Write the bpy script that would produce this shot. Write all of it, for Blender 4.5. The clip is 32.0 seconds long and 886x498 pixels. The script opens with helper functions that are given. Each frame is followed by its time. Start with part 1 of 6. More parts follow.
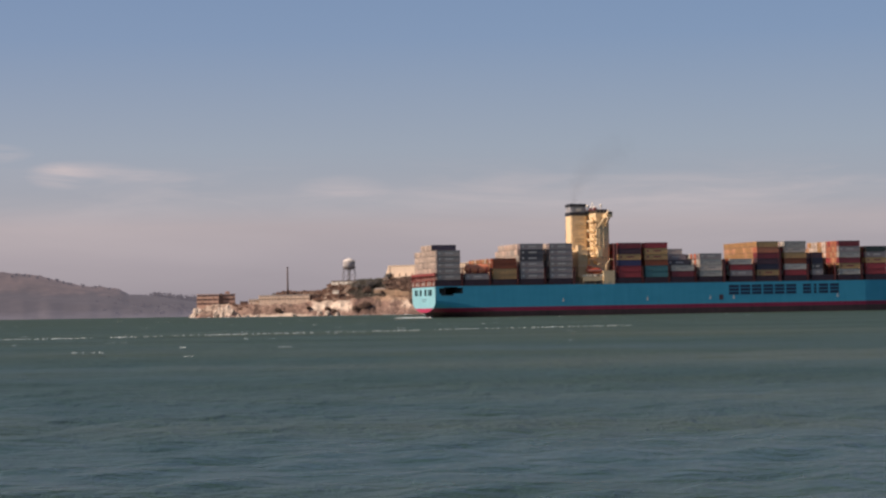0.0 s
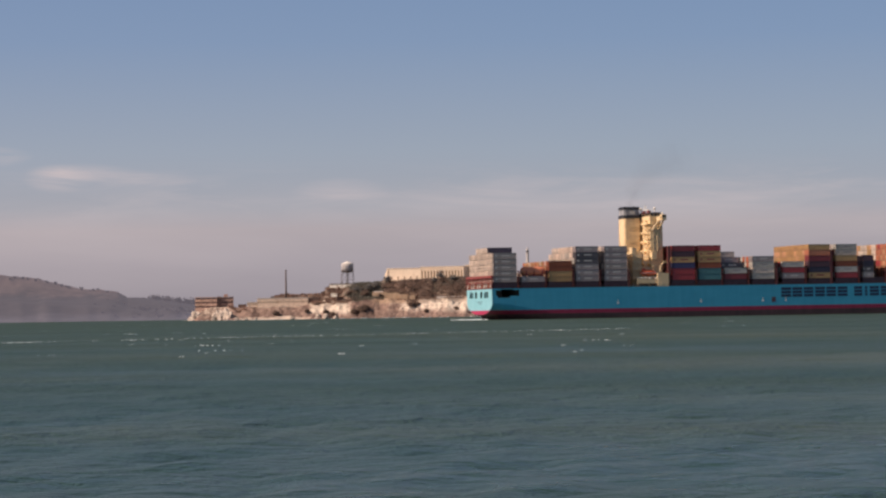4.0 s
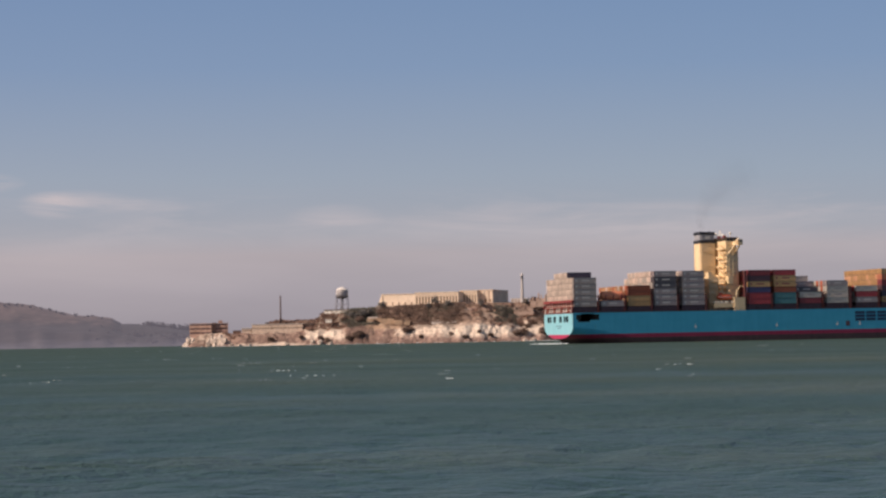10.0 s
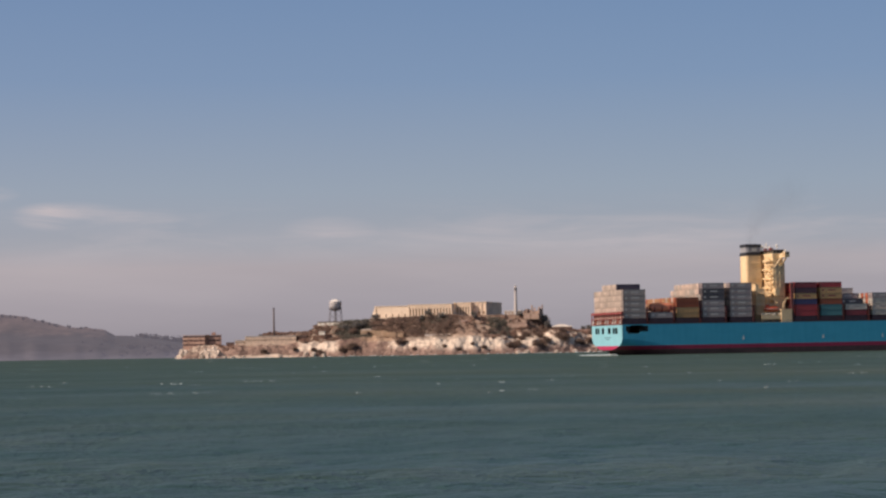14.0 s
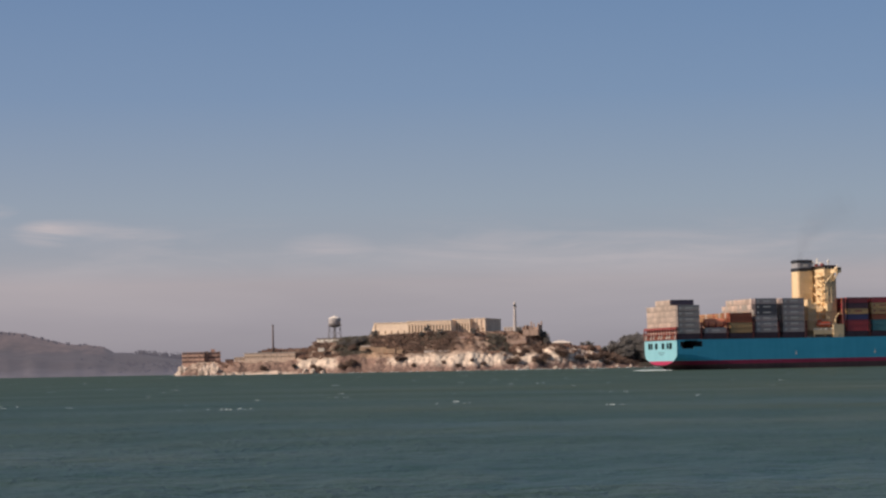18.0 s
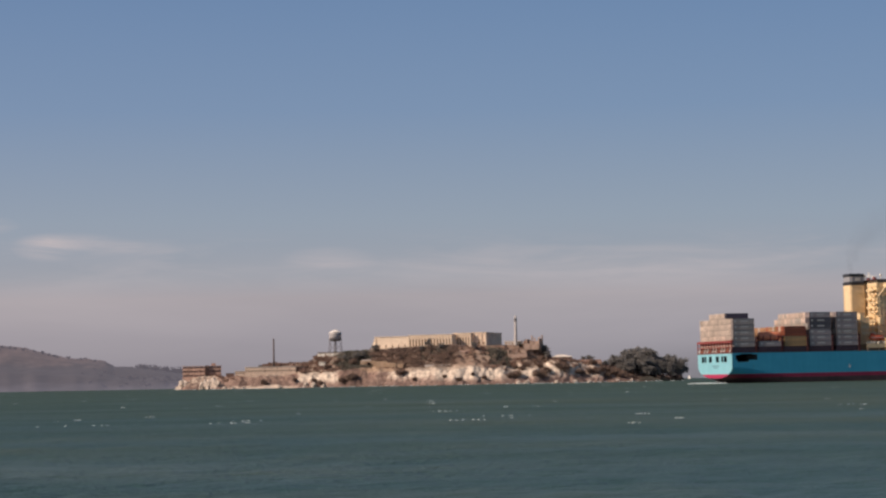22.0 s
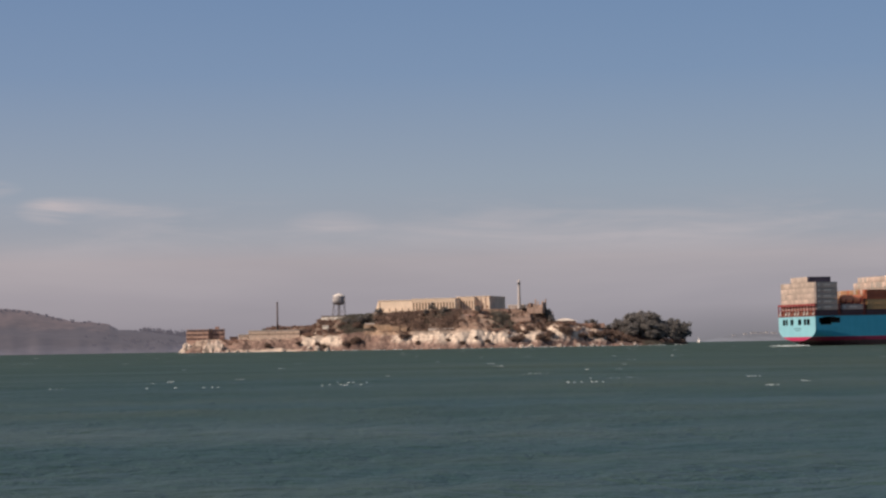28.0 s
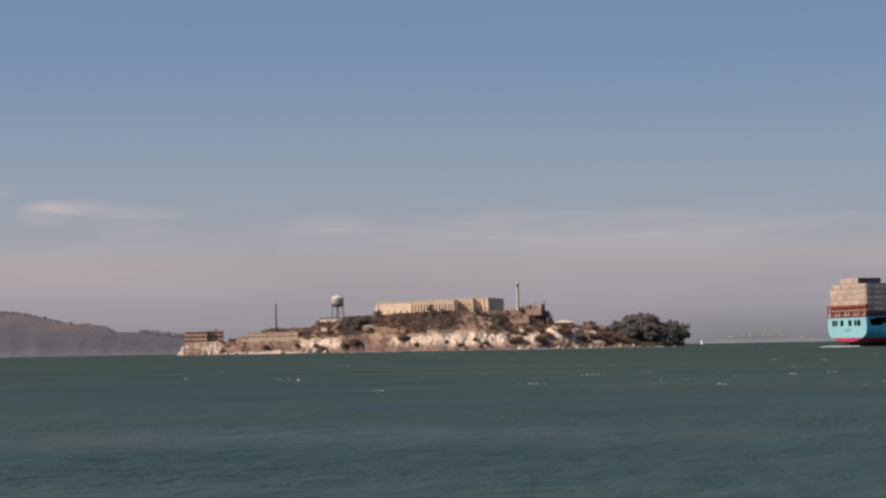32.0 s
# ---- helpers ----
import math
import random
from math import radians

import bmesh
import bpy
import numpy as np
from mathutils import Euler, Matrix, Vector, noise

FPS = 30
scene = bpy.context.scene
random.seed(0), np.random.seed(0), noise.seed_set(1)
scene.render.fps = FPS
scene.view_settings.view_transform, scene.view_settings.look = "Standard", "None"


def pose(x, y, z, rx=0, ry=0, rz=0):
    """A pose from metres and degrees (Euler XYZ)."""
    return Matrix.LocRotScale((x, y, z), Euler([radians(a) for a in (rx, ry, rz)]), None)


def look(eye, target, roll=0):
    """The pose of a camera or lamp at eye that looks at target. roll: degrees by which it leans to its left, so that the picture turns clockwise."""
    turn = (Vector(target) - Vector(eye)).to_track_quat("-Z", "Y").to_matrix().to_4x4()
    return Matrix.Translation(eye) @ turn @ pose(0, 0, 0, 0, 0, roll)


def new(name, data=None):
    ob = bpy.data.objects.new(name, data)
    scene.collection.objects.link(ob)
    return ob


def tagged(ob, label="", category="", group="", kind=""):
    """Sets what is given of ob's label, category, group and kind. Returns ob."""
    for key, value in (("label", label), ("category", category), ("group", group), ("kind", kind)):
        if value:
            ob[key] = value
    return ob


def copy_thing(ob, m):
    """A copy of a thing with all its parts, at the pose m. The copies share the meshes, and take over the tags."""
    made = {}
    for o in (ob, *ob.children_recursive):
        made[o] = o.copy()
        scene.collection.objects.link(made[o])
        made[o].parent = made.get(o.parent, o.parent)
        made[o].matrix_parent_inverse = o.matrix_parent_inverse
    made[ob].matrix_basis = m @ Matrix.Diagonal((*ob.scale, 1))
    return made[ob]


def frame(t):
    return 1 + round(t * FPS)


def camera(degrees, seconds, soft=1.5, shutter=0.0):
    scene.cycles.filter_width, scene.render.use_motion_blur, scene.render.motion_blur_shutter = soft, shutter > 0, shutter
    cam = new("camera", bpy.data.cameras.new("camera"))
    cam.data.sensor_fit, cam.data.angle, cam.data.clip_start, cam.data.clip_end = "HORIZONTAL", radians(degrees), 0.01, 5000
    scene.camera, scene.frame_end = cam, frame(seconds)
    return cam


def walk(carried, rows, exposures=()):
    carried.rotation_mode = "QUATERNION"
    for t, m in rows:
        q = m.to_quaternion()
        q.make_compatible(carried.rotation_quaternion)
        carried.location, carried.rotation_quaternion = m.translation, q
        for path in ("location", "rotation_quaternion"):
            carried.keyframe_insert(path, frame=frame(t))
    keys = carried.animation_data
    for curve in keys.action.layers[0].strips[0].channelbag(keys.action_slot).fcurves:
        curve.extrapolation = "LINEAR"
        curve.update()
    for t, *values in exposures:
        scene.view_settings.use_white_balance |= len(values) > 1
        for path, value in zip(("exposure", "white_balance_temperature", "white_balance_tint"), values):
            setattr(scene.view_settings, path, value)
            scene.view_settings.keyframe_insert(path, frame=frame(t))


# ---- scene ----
EYE = (0.0, 0.0, 4.0)


def aim(yaw, pitch, roll):
    """A camera pose at EYE from compass turn, tilt and lean in degrees."""
    y, p = radians(yaw), radians(pitch)
    return look(EYE, (EYE[0] + math.sin(y) * math.cos(p), EYE[1] + math.cos(y) * math.cos(p), EYE[2] + math.sin(p)), roll)


cam = camera(24.0, 32.0, soft=2.4)
walk(cam, [(t, aim(yaw, pitch, roll)) for t, yaw, pitch, roll in (
    (0, -0.2006, 1.6665, -0.932),
    (0.5, -0.1978, 1.5344, -0.957),
    (1, -0.2018, 1.4390, -1.027),
    (1.5, -0.1917, 1.3648, -1.064),
    (2, -0.1818, 1.4004, -1.029),
    (2.5, -0.1731, 1.4782, -0.963),
    (3, -0.1737, 1.4821, -0.911),
    (3.5, -0.1633, 1.6489, -0.906),
    (5.5, -0.1194, 1.8371, -0.920),
    (6, -0.1195, 1.8823, -0.957),
    (6.5, -0.1299, 1.8894, -0.979),
    (7, -0.1258, 1.8259, -0.967),
    (7.5, -0.1108, 1.9029, -0.964),
    (8, -0.1084, 2.1109, -0.972),
    (8.5, -0.0389, 2.4985, -0.959),
    (9, -0.0270, 2.6431, -0.966),
    (9.5, -0.0020, 2.5817, -1.003),
    (10, 0.0066, 2.4526, -1.029),
    (10.5, 0.0712, 2.5001, -1.031),
    (11, 0.0963, 2.6856, -1.016),
    (11.5, 0.0901, 2.7505, -1.005),
    (12, 0.1156, 2.5919, -1.008),
    (12.5, 0.1369, 2.5725, -1.012),
    (13, 0.1929, 2.6841, -0.991),
    (13.5, 0.1921, 2.7594, -0.962),
    (15.5, 0.1733, 2.9391, -1.021),
    (16, 0.1728, 3.0919, -1.026),
    (16.5, 0.1926, 3.1353, -1.029),
    (17, 0.2011, 3.1372, -1.034),
    (17.5, 0.1881, 3.1637, -1.050),
    (18, 0.2230, 3.2345, -1.068),
    (18.5, 0.2044, 3.3084, -1.067),
    (19, 0.2045, 3.3521, -1.050),
    (19.5, 0.2278, 3.3506, -1.049),
    (20, 0.2010, 3.2430, -1.071),
    (20.5, 0.2351, 3.2605, -1.089),
    (21, 0.2348, 3.3791, -1.086),
    (21.5, 0.2336, 3.5409, -1.074),
    (22, 0.2097, 3.6192, -1.058),
    (22.5, 0.2301, 3.5416, -1.021),
    (23, 0.2055, 3.5160, -0.980),
    (23.5, 0.1539, 3.4906, -0.981),
    (24, 0.0656, 3.6213, -1.024),
    (24.5, 0.0624, 3.7803, -1.044),
    (25, 0.0694, 3.8346, -1.025),
    (25.5, 0.0600, 3.6131, -0.982),
    (26, 0.0988, 3.2083, -0.961),
    (26.5, 0.0845, 2.8536, -0.965),
    (28.5, 0.0969, 2.6204, -0.994),
    (29, 0.1028, 2.6376, -0.984),
    (29.5, 0.0887, 2.6218, -0.994),
    (30, 0.0852, 2.6140, -1.007),
    (30.5, 0.1170, 2.6941, -1.029),
    (31, 0.1126, 2.7623, -1.039),
    (31.5, 0.1349, 2.7586, -1.036),
    (32, 0.1336, 2.6765, -1.041),
)], exposures=((0.0, 0.0, 6650, 11.4), (10.0, 0.0, 6560, 11.0), (19.0, -0.12, 6460, 8.4), (32.0, -0.12, 6480, 9.0)))

# ---- world and sun ----
SUN_AZ = radians(19.5)      # the sun stands left of the view, a little behind the eye
SUN_EL = radians(36.0)
sun_dir = Vector((-math.cos(SUN_AZ) * math.cos(SUN_EL), -math.sin(SUN_AZ) * math.cos(SUN_EL), math.sin(SUN_EL)))
sun_data = bpy.data.lights.new("sun", "SUN")
sun_data.energy, sun_data.angle, sun_data.color = 5.0, radians(0.6), (1.0, 0.785, 0.63)
sun = new("sun", sun_data)
sun.matrix_world = look(Vector((0, 0, 300)), Vector((0, 0, 300)) - sun_dir)


class Nodes:
    """Short hand for building node trees."""

    def __init__(self, tree):
        self.tree = tree
        tree.nodes.clear()

    def add(self, kind):
        return self.tree.nodes.new(kind)

    def link(self, a, b):
        self.tree.links.new(a, b)

    def feed(self, value, socket):
        if isinstance(value, (int, float)):
            socket.default_value = value
        elif isinstance(value, tuple):
            socket.default_value = value if len(value) == len(socket.default_value) else (*value, 1.0)
        else:
            self.link(value, socket)

    def math(self, op, a, b=0.0, c=0.0):
        node = self.add("ShaderNodeMath")
        node.operation = op
        for value, socket in zip((a, b, c), node.inputs):
            self.feed(value, socket)
        return node.outputs[0]

    def mix(self, fac, a, b, blend="MIX"):
        node = self.add("ShaderNodeMix")
        node.data_type, node.blend_type = "RGBA", blend
        self.feed(fac, node.inputs[0])
        self.feed(a, node.inputs[6])
        self.feed(b, node.inputs[7])
        return node.outputs[2]

    def ramp(self, fac, stops, smooth=False):
        node = self.add("ShaderNodeValToRGB")
        node.color_ramp.interpolation = "EASE" if smooth else "LINEAR"
        el = node.color_ramp.elements
        el[0].position, el[1].position = stops[0][0], stops[-1][0]
        made = [el.new(at) for at, _ in stops[1:-1]]
        for at, col in stops:
            e = min(el, key=lambda q: abs(q.position - at))
            e.color = (col, col, col, 1) if isinstance(col, (int, float)) else (*col, 1)
        self.feed(fac, node.inputs[0])
        return node.outputs[0]

    def noise(self, vec, scale, detail=4.0, rough=0.55, distort=0.0):
        node = self.add("ShaderNodeTexNoise")
        self.feed(vec, node.inputs["Vector"])
        node.inputs["Scale"].default_value = scale
        node.inputs["Detail"].default_value = detail
        node.inputs["Roughness"].default_value = rough
        node.inputs["Distortion"].default_value = distort
        return node.outputs["Fac"]

    def mapped(self, vec, scale=(1, 1, 1), loc=(0, 0, 0)):
        node = self.add("ShaderNodeMapping")
        self.feed(vec, node.inputs["Vector"])
        node.inputs["Scale"].default_value = scale
        node.inputs["Location"].default_value = loc
        return node.outputs[0]


def build_world():
    world = bpy.data.worlds.new("bay_sky")
    scene.world = world
    world.use_nodes = True
    n = Nodes(world.node_tree)
    sky = n.add("ShaderNodeTexSky")
    sky.sky_type, sky.sun_disc = "NISHITA", False
    sky.sun_elevation = SUN_EL
    sky.sun_rotation = math.atan2(sun_dir.x, sun_dir.y)
    sky.air_density, sky.dust_density, sky.ozone_density = 1.0, 1.5, 1.5
    way = n.add("ShaderNodeTexCoord").outputs["Generated"]
    xyz = n.add("ShaderNodeSeparateXYZ")
    n.link(way, xyz.inputs[0])
    height = xyz.outputs[2]
    # low sky: mauve haze on the horizon that clears to blue
    low = n.ramp(n.math("MULTIPLY", height, 4.0), [
        (0.0, SKY[0]), (0.10, SKY[1]), (0.165, SKY[2]), (0.205, SKY[7]), (0.31, SKY[3]), (0.52, SKY[4]), (0.75, SKY[5]), (1.0, SKY[6])])
    across = n.math("DIVIDE", xyz.outputs[0], n.math("MAXIMUM", xyz.outputs[1], 0.05))
    flat = n.add("ShaderNodeCombineXYZ")
    n.link(across, flat.inputs[0])
    n.link(height, flat.inputs[1])
    wide = n.noise(n.mapped(flat.outputs[0], (5.0, 34.0, 1.0), (3.1, 0.4, 0)), 1.0, 5.0, 0.55, 0.3)
    fine = n.ramp(n.noise(n.mapped(flat.outputs[0], (13.0, 110.0, 1.0), (0.7, 0, 0)), 1.0, 6.0, 0.62, 0.8), [(0.36, 0.0), (0.66, 1.0)])

    def puff(az, el, half_w, half_h, slope=0.0):
        dx = n.math("DIVIDE", n.math("SUBTRACT", across, az), half_w)
        dz = n.math("DIVIDE", n.math("SUBTRACT", n.math("SUBTRACT", height, el), n.math("MULTIPLY", dx, slope)), half_h)
        r = n.math("ADD", n.math("MULTIPLY", dx, dx), n.math("MULTIPLY", dz, dz))
        return n.math("POWER", n.math("MAXIMUM", n.math("SUBTRACT", 1.0, r), 0.0), 1.3)

    streak = n.math("MULTIPLY", n.math("ADD", puff(-0.1715, 0.0674, 0.034, 0.0060, -0.0012), n.math("ADD", puff(-0.187, 0.0658, 0.018, 0.0072), n.math("MULTIPLY", puff(-0.140, 0.0652, 0.022, 0.0034, -0.0006), 0.7))), n.math("ADD", 0.14, n.math("MULTIPLY", fine, 0.72)))
    streak = n.math("ADD", streak, n.math("MULTIPLY", puff(-0.0515, 0.0576, 0.026, 0.0085), n.math("ADD", 0.08, n.math("MULTIPLY", fine, 0.46))))
    streak = n.math("ADD", streak, n.math("MULTIPLY", puff(-0.222, 0.0765, 0.024, 0.0055), n.math("MULTIPLY", fine, 0.6)))
    streak = n.math("ADD", streak, n.math("MULTIPLY", puff(0.10, 0.054, 0.15, 0.012), n.math("ADD", 0.08, n.math("MULTIPLY", fine, 0.26))))
    belt = n.math("MULTIPLY", n.ramp(height, [(0.0, 0.0), (0.02, 0.5), (0.046, 1.0), (0.068, 0.0)], True),
                  n.ramp(wide, [(0.38, 0.0), (0.75, 0.42)]))
    # torn wisps along the top of the haze
    torn = n.ramp(n.noise(n.mapped(flat.outputs[0], (11.0, 75.0, 1.0), (2.3, 1.4, 0)), 1.0, 6.0, 0.6, 1.1), [(0.46, 0.0), (0.72, 1.0)])
    belt = n.math("ADD", belt, n.math("MULTIPLY", torn, n.ramp(height, [(0.040, 0.0), (0.056, 0.30), (0.064, 0.26), (0.074, 0.0)], True)))
    cloud = n.math("MINIMUM", n.math("ADD", streak, belt), 1.0)
    low = n.mix(1.0, low, n.ramp(n.math("ADD", across, 0.5), [(0.30, (1.0, 1.0, 1.0)), (0.50, (0.985, 1.0, 1.0)), (0.60, (0.972, 1.0, 1.005)), (0.72, (0.968, 1.0, 1.01))]), "MULTIPLY")
    low = n.mix(cloud, low, CLOUD)
    # thicker haze over the channel to the north-east
    murk = n.math("MULTIPLY", n.ramp(n.math("MULTIPLY", height, 40.0), [(0.0, 1.0), (0.16, 0.75), (0.7, 0.0)]), n.ramp(n.math("ADD", across, 0.5), [(0.555, 0.0), (0.65, 0.8)], True))
    low = n.mix(murk, low, (0.215, 0.207, 0.226))
    high = n.mix(1.0, sky.outputs[0], (NISHITA * 1.15, NISHITA, NISHITA * 0.86), "MULTIPLY")
    out = n.mix(n.ramp(height, [(0.16, 0.0), (0.45, 1.0)], True), low, high)
    below = n.mix(n.ramp(n.math("MULTIPLY", n.math("ADD", height, 0.01), 50.0), [(0.40, 0.0), (0.47, 1.0)]), (0.10, 0.12, 0.12), out)
    bg = n.add("ShaderNodeBackground")
    n.link(below, bg.inputs[0])
    bg.inputs[1].default_value = 1.0
    n.link(bg.outputs[0], n.add("ShaderNodeOutputWorld").inputs[0])


NISHITA = 0.06
SKY = ((0.308, 0.278, 0.314), (0.386, 0.348, 0.383), (0.433, 0.386, 0.411), (0.328, 0.379, 0.462), (0.225, 0.313, 0.471), (0.169, 0.264, 0.446), (0.134, 0.222, 0.415), (0.372, 0.381, 0.430))
CLOUD = (0.56, 0.50, 0.52)
build_world()
scene.view_settings.exposure = 0.0

# ---- materials ----
def surface(name, color, rough=0.6, metal=0.0, scale=1.0, vary=0.25, bump=0.0, bump_scale=8.0, grime=None, stretch=(1, 1, 1),
            island=0.0, each=0.0):
    """A painted, stained or natural surface: colour that varies at two scales, relief and uneven gloss. scale: patches per metre."""
    m = bpy.data.materials.new(name)
    m.use_nodes = True
    n = Nodes(m.node_tree)
    where = n.mapped(n.add("ShaderNodeTexCoord").outputs["Object"], stretch)
    big = n.noise(where, scale, 5.0)
    small = n.noise(where, scale * 7.3, 3.0)
    tone = n.math("ADD", n.math("MULTIPLY", big, 0.65), n.math("MULTIPLY", small, 0.35))
    dark = tuple(c * (1 - vary) for c in color)
    lite = tuple(min(1.0, c * (1 + vary)) for c in color)
    col = n.ramp(tone, [(0.3, dark), (0.7, lite)])
    if grime:
        spots = n.ramp(n.noise(where, scale * 2.1, 6.0, 0.65), [(0.52, 0.0), (0.68, 0.75)])
        col = n.mix(spots, col, grime)
    if each:
        rnd = n.add("ShaderNodeObjectInfo").outputs["Random"]
        col = n.mix(1.0, col, n.ramp(rnd, [(0.0, 1 - each), (1.0, 1 + each * 0.6)]), "MULTIPLY")
    if island:
        rnd = n.add("ShaderNodeNewGeometry").outputs["Random Per Island"]
        col = n.mix(1.0, col, n.ramp(rnd, [(0.0, 1 - island), (1.0, 1 + island * 0.7)]), "MULTIPLY")
    b = n.add("ShaderNodeBsdfPrincipled")
    n.link(col, b.inputs["Base Color"])
    n.feed(n.math("ADD", rough - 0.08, n.math("MULTIPLY", small, 0.16)), b.inputs["Roughness"])
    b.inputs["Metallic"].default_value = metal
    if bump:
        bn = n.add("ShaderNodeBump")
        bn.inputs["Strength"].default_value = 1.0
        bn.inputs["Distance"].default_value = bump
        n.link(n.noise(where, bump_scale, 5.0), bn.inputs["Height"])
        n.link(bn.outputs[0], b.inputs["Normal"])
    n.link(b.outputs[0], n.add("ShaderNodeOutputMaterial").inputs[0])
    return m


def leaf_material(name, color, vary=0.25):
    """Foliage: dull leaves that let part of the light through, each spray of its own tone."""
    m = bpy.data.materials.new(name)
    m.use_nodes = True
    n = Nodes(m.node_tree)
    at = n.add("ShaderNodeTexCoord").outputs["Object"]
    tone = n.math("ADD", n.math("MULTIPLY", n.noise(at, 0.15, 5.0), 0.6), n.math("MULTIPLY", n.noise(at, 1.1, 3.0), 0.4))
    col = n.ramp(tone, [(0.3, tuple(c * (1 - vary) for c in color)), (0.7, tuple(c * (1 + vary) for c in color))])
    rnd = n.add("ShaderNodeNewGeometry").outputs["Random Per Island"]
    col = n.mix(1.0, col, n.ramp(rnd, [(0.0, 0.78), (1.0, 1.18)]), "MULTIPLY")
    b = n.add("ShaderNodeBsdfPrincipled")
    n.link(col, b.inputs["Base Color"])
    b.inputs["Roughness"].default_value = 0.85
    thin = n.add("ShaderNodeBsdfTranslucent")
    n.link(col, thin.inputs["Color"])
    mix = n.add("ShaderNodeMixShader")
    mix.inputs[0].default_value = 0.62
    n.link(b.outputs[0], mix.inputs[1])
    n.link(thin.outputs[0], mix.inputs[2])
    n.link(mix.outputs[0], n.add("ShaderNodeOutputMaterial").inputs[0])
    return m


def water_material():
    m = bpy.data.materials.new("bay_water")
    m.use_nodes = True
    n = Nodes(m.node_tree)
    at = n.add("ShaderNodeTexCoord").outputs["Object"]
    patch = n.math("ADD", n.math("MULTIPLY", n.noise(n.mapped(at, (0.004, 0.0045, 1)), 1.0, 3.0, 0.5), 0.65), n.math("MULTIPLY", n.noise(n.mapped(at, (0.016, 0.03, 1), (3, 8, 0)), 1.0, 3.0, 0.5), 0.35))
    # silt drifts in wide patches; far out they blend
    reach = n.add("ShaderNodeSeparateXYZ")
    n.link(at, reach.inputs[0])
    patch = n.math("ADD", n.math("MULTIPLY", n.math("SUBTRACT", patch, 0.5), n.ramp(n.math("DIVIDE", reach.outputs[1], 1000.0), [(0.25, 1.0), (0.6, 0.3)])), 0.5)
    near = n.math("MULTIPLY", n.math("SUBTRACT", n.noise(n.mapped(at, (0.022, 0.05, 1), (9, 4, 0)), 1.0, 3.0, 0.55), 0.5), n.ramp(n.math("DIVIDE", reach.outputs[1], 1000.0), [(0.06, 0.55), (0.25, 0.0)]))
    patch = n.math("ADD", patch, near)
    col = n.ramp(patch, [(0.40, (0.028, 0.065, 0.057)), (0.5, (0.043, 0.077, 0.060)), (0.61, (0.064, 0.088, 0.055))])
    b = n.add("ShaderNodeBsdfPrincipled")
    n.link(col, b.inputs["Base Color"])
    b.inputs["IOR"].default_value = 1.33
    b.inputs["Specular IOR Level"].default_value = 0.43
    gusts = n.noise(n.mapped(at, (0.012, 0.03, 1), (4, 2, 0)), 1.0, 4.0, 0.6)
    span = n.add("ShaderNodeSeparateXYZ")
    n.link(at, span.inputs[0])
    # chop too small to be meshed far out lies in the gloss instead
    unmeshed = n.ramp(n.math("DIVIDE", span.outputs[1], 1000.0), [(0.03, 0.19), (0.12, 0.33), (0.35, 0.42), (1.0, 0.50)])
    n.feed(n.math("ADD", unmeshed, n.ramp(gusts, [(0.35, -0.0), (0.65, 0.10)])), b.inputs["Roughness"])
    chop = n.noise(n.mapped(at, (0.75, 0.85, 1)), 1.0, 4.0, 0.6, 0.4)
    swell = n.noise(n.mapped(at, (0.15, 0.20, 1), (7, 3, 0)), 1.0, 4.0, 0.6, 0.3)
    ripple = n.noise(n.mapped(at, (1.9, 2.4, 1), (1, 5, 0)), 1.0, 3.0, 0.6, 0.6)
    h = n.math("ADD", n.math("MULTIPLY", chop, 0.72), n.math("MULTIPLY", swell, 0.16))
    h = n.math("ADD", h, n.math("MULTIPLY", ripple, 0.26))
    # cat's paws: the chop stands steeper in drifting streaks
    paws = n.ramp(n.noise(n.mapped(at, (0.03, 0.075, 1), (2, 6, 0)), 1.0, 4.0, 0.6, 0.5), [(0.38, 0.5), (0.62, 1.15)])
    h = n.math("MULTIPLY", n.math("SUBTRACT", h, 0.57), paws)
    bn = n.add("ShaderNodeBump")
    bn.inputs["Strength"].default_value = 0.8
    bn.inputs["Distance"].default_value = 1.0
    n.link(h, bn.inputs["Height"])
    n.link(bn.outputs[0], b.inputs["Normal"])
    n.link(b.outputs[0], n.add("ShaderNodeOutputMaterial").inputs[0])
    return m


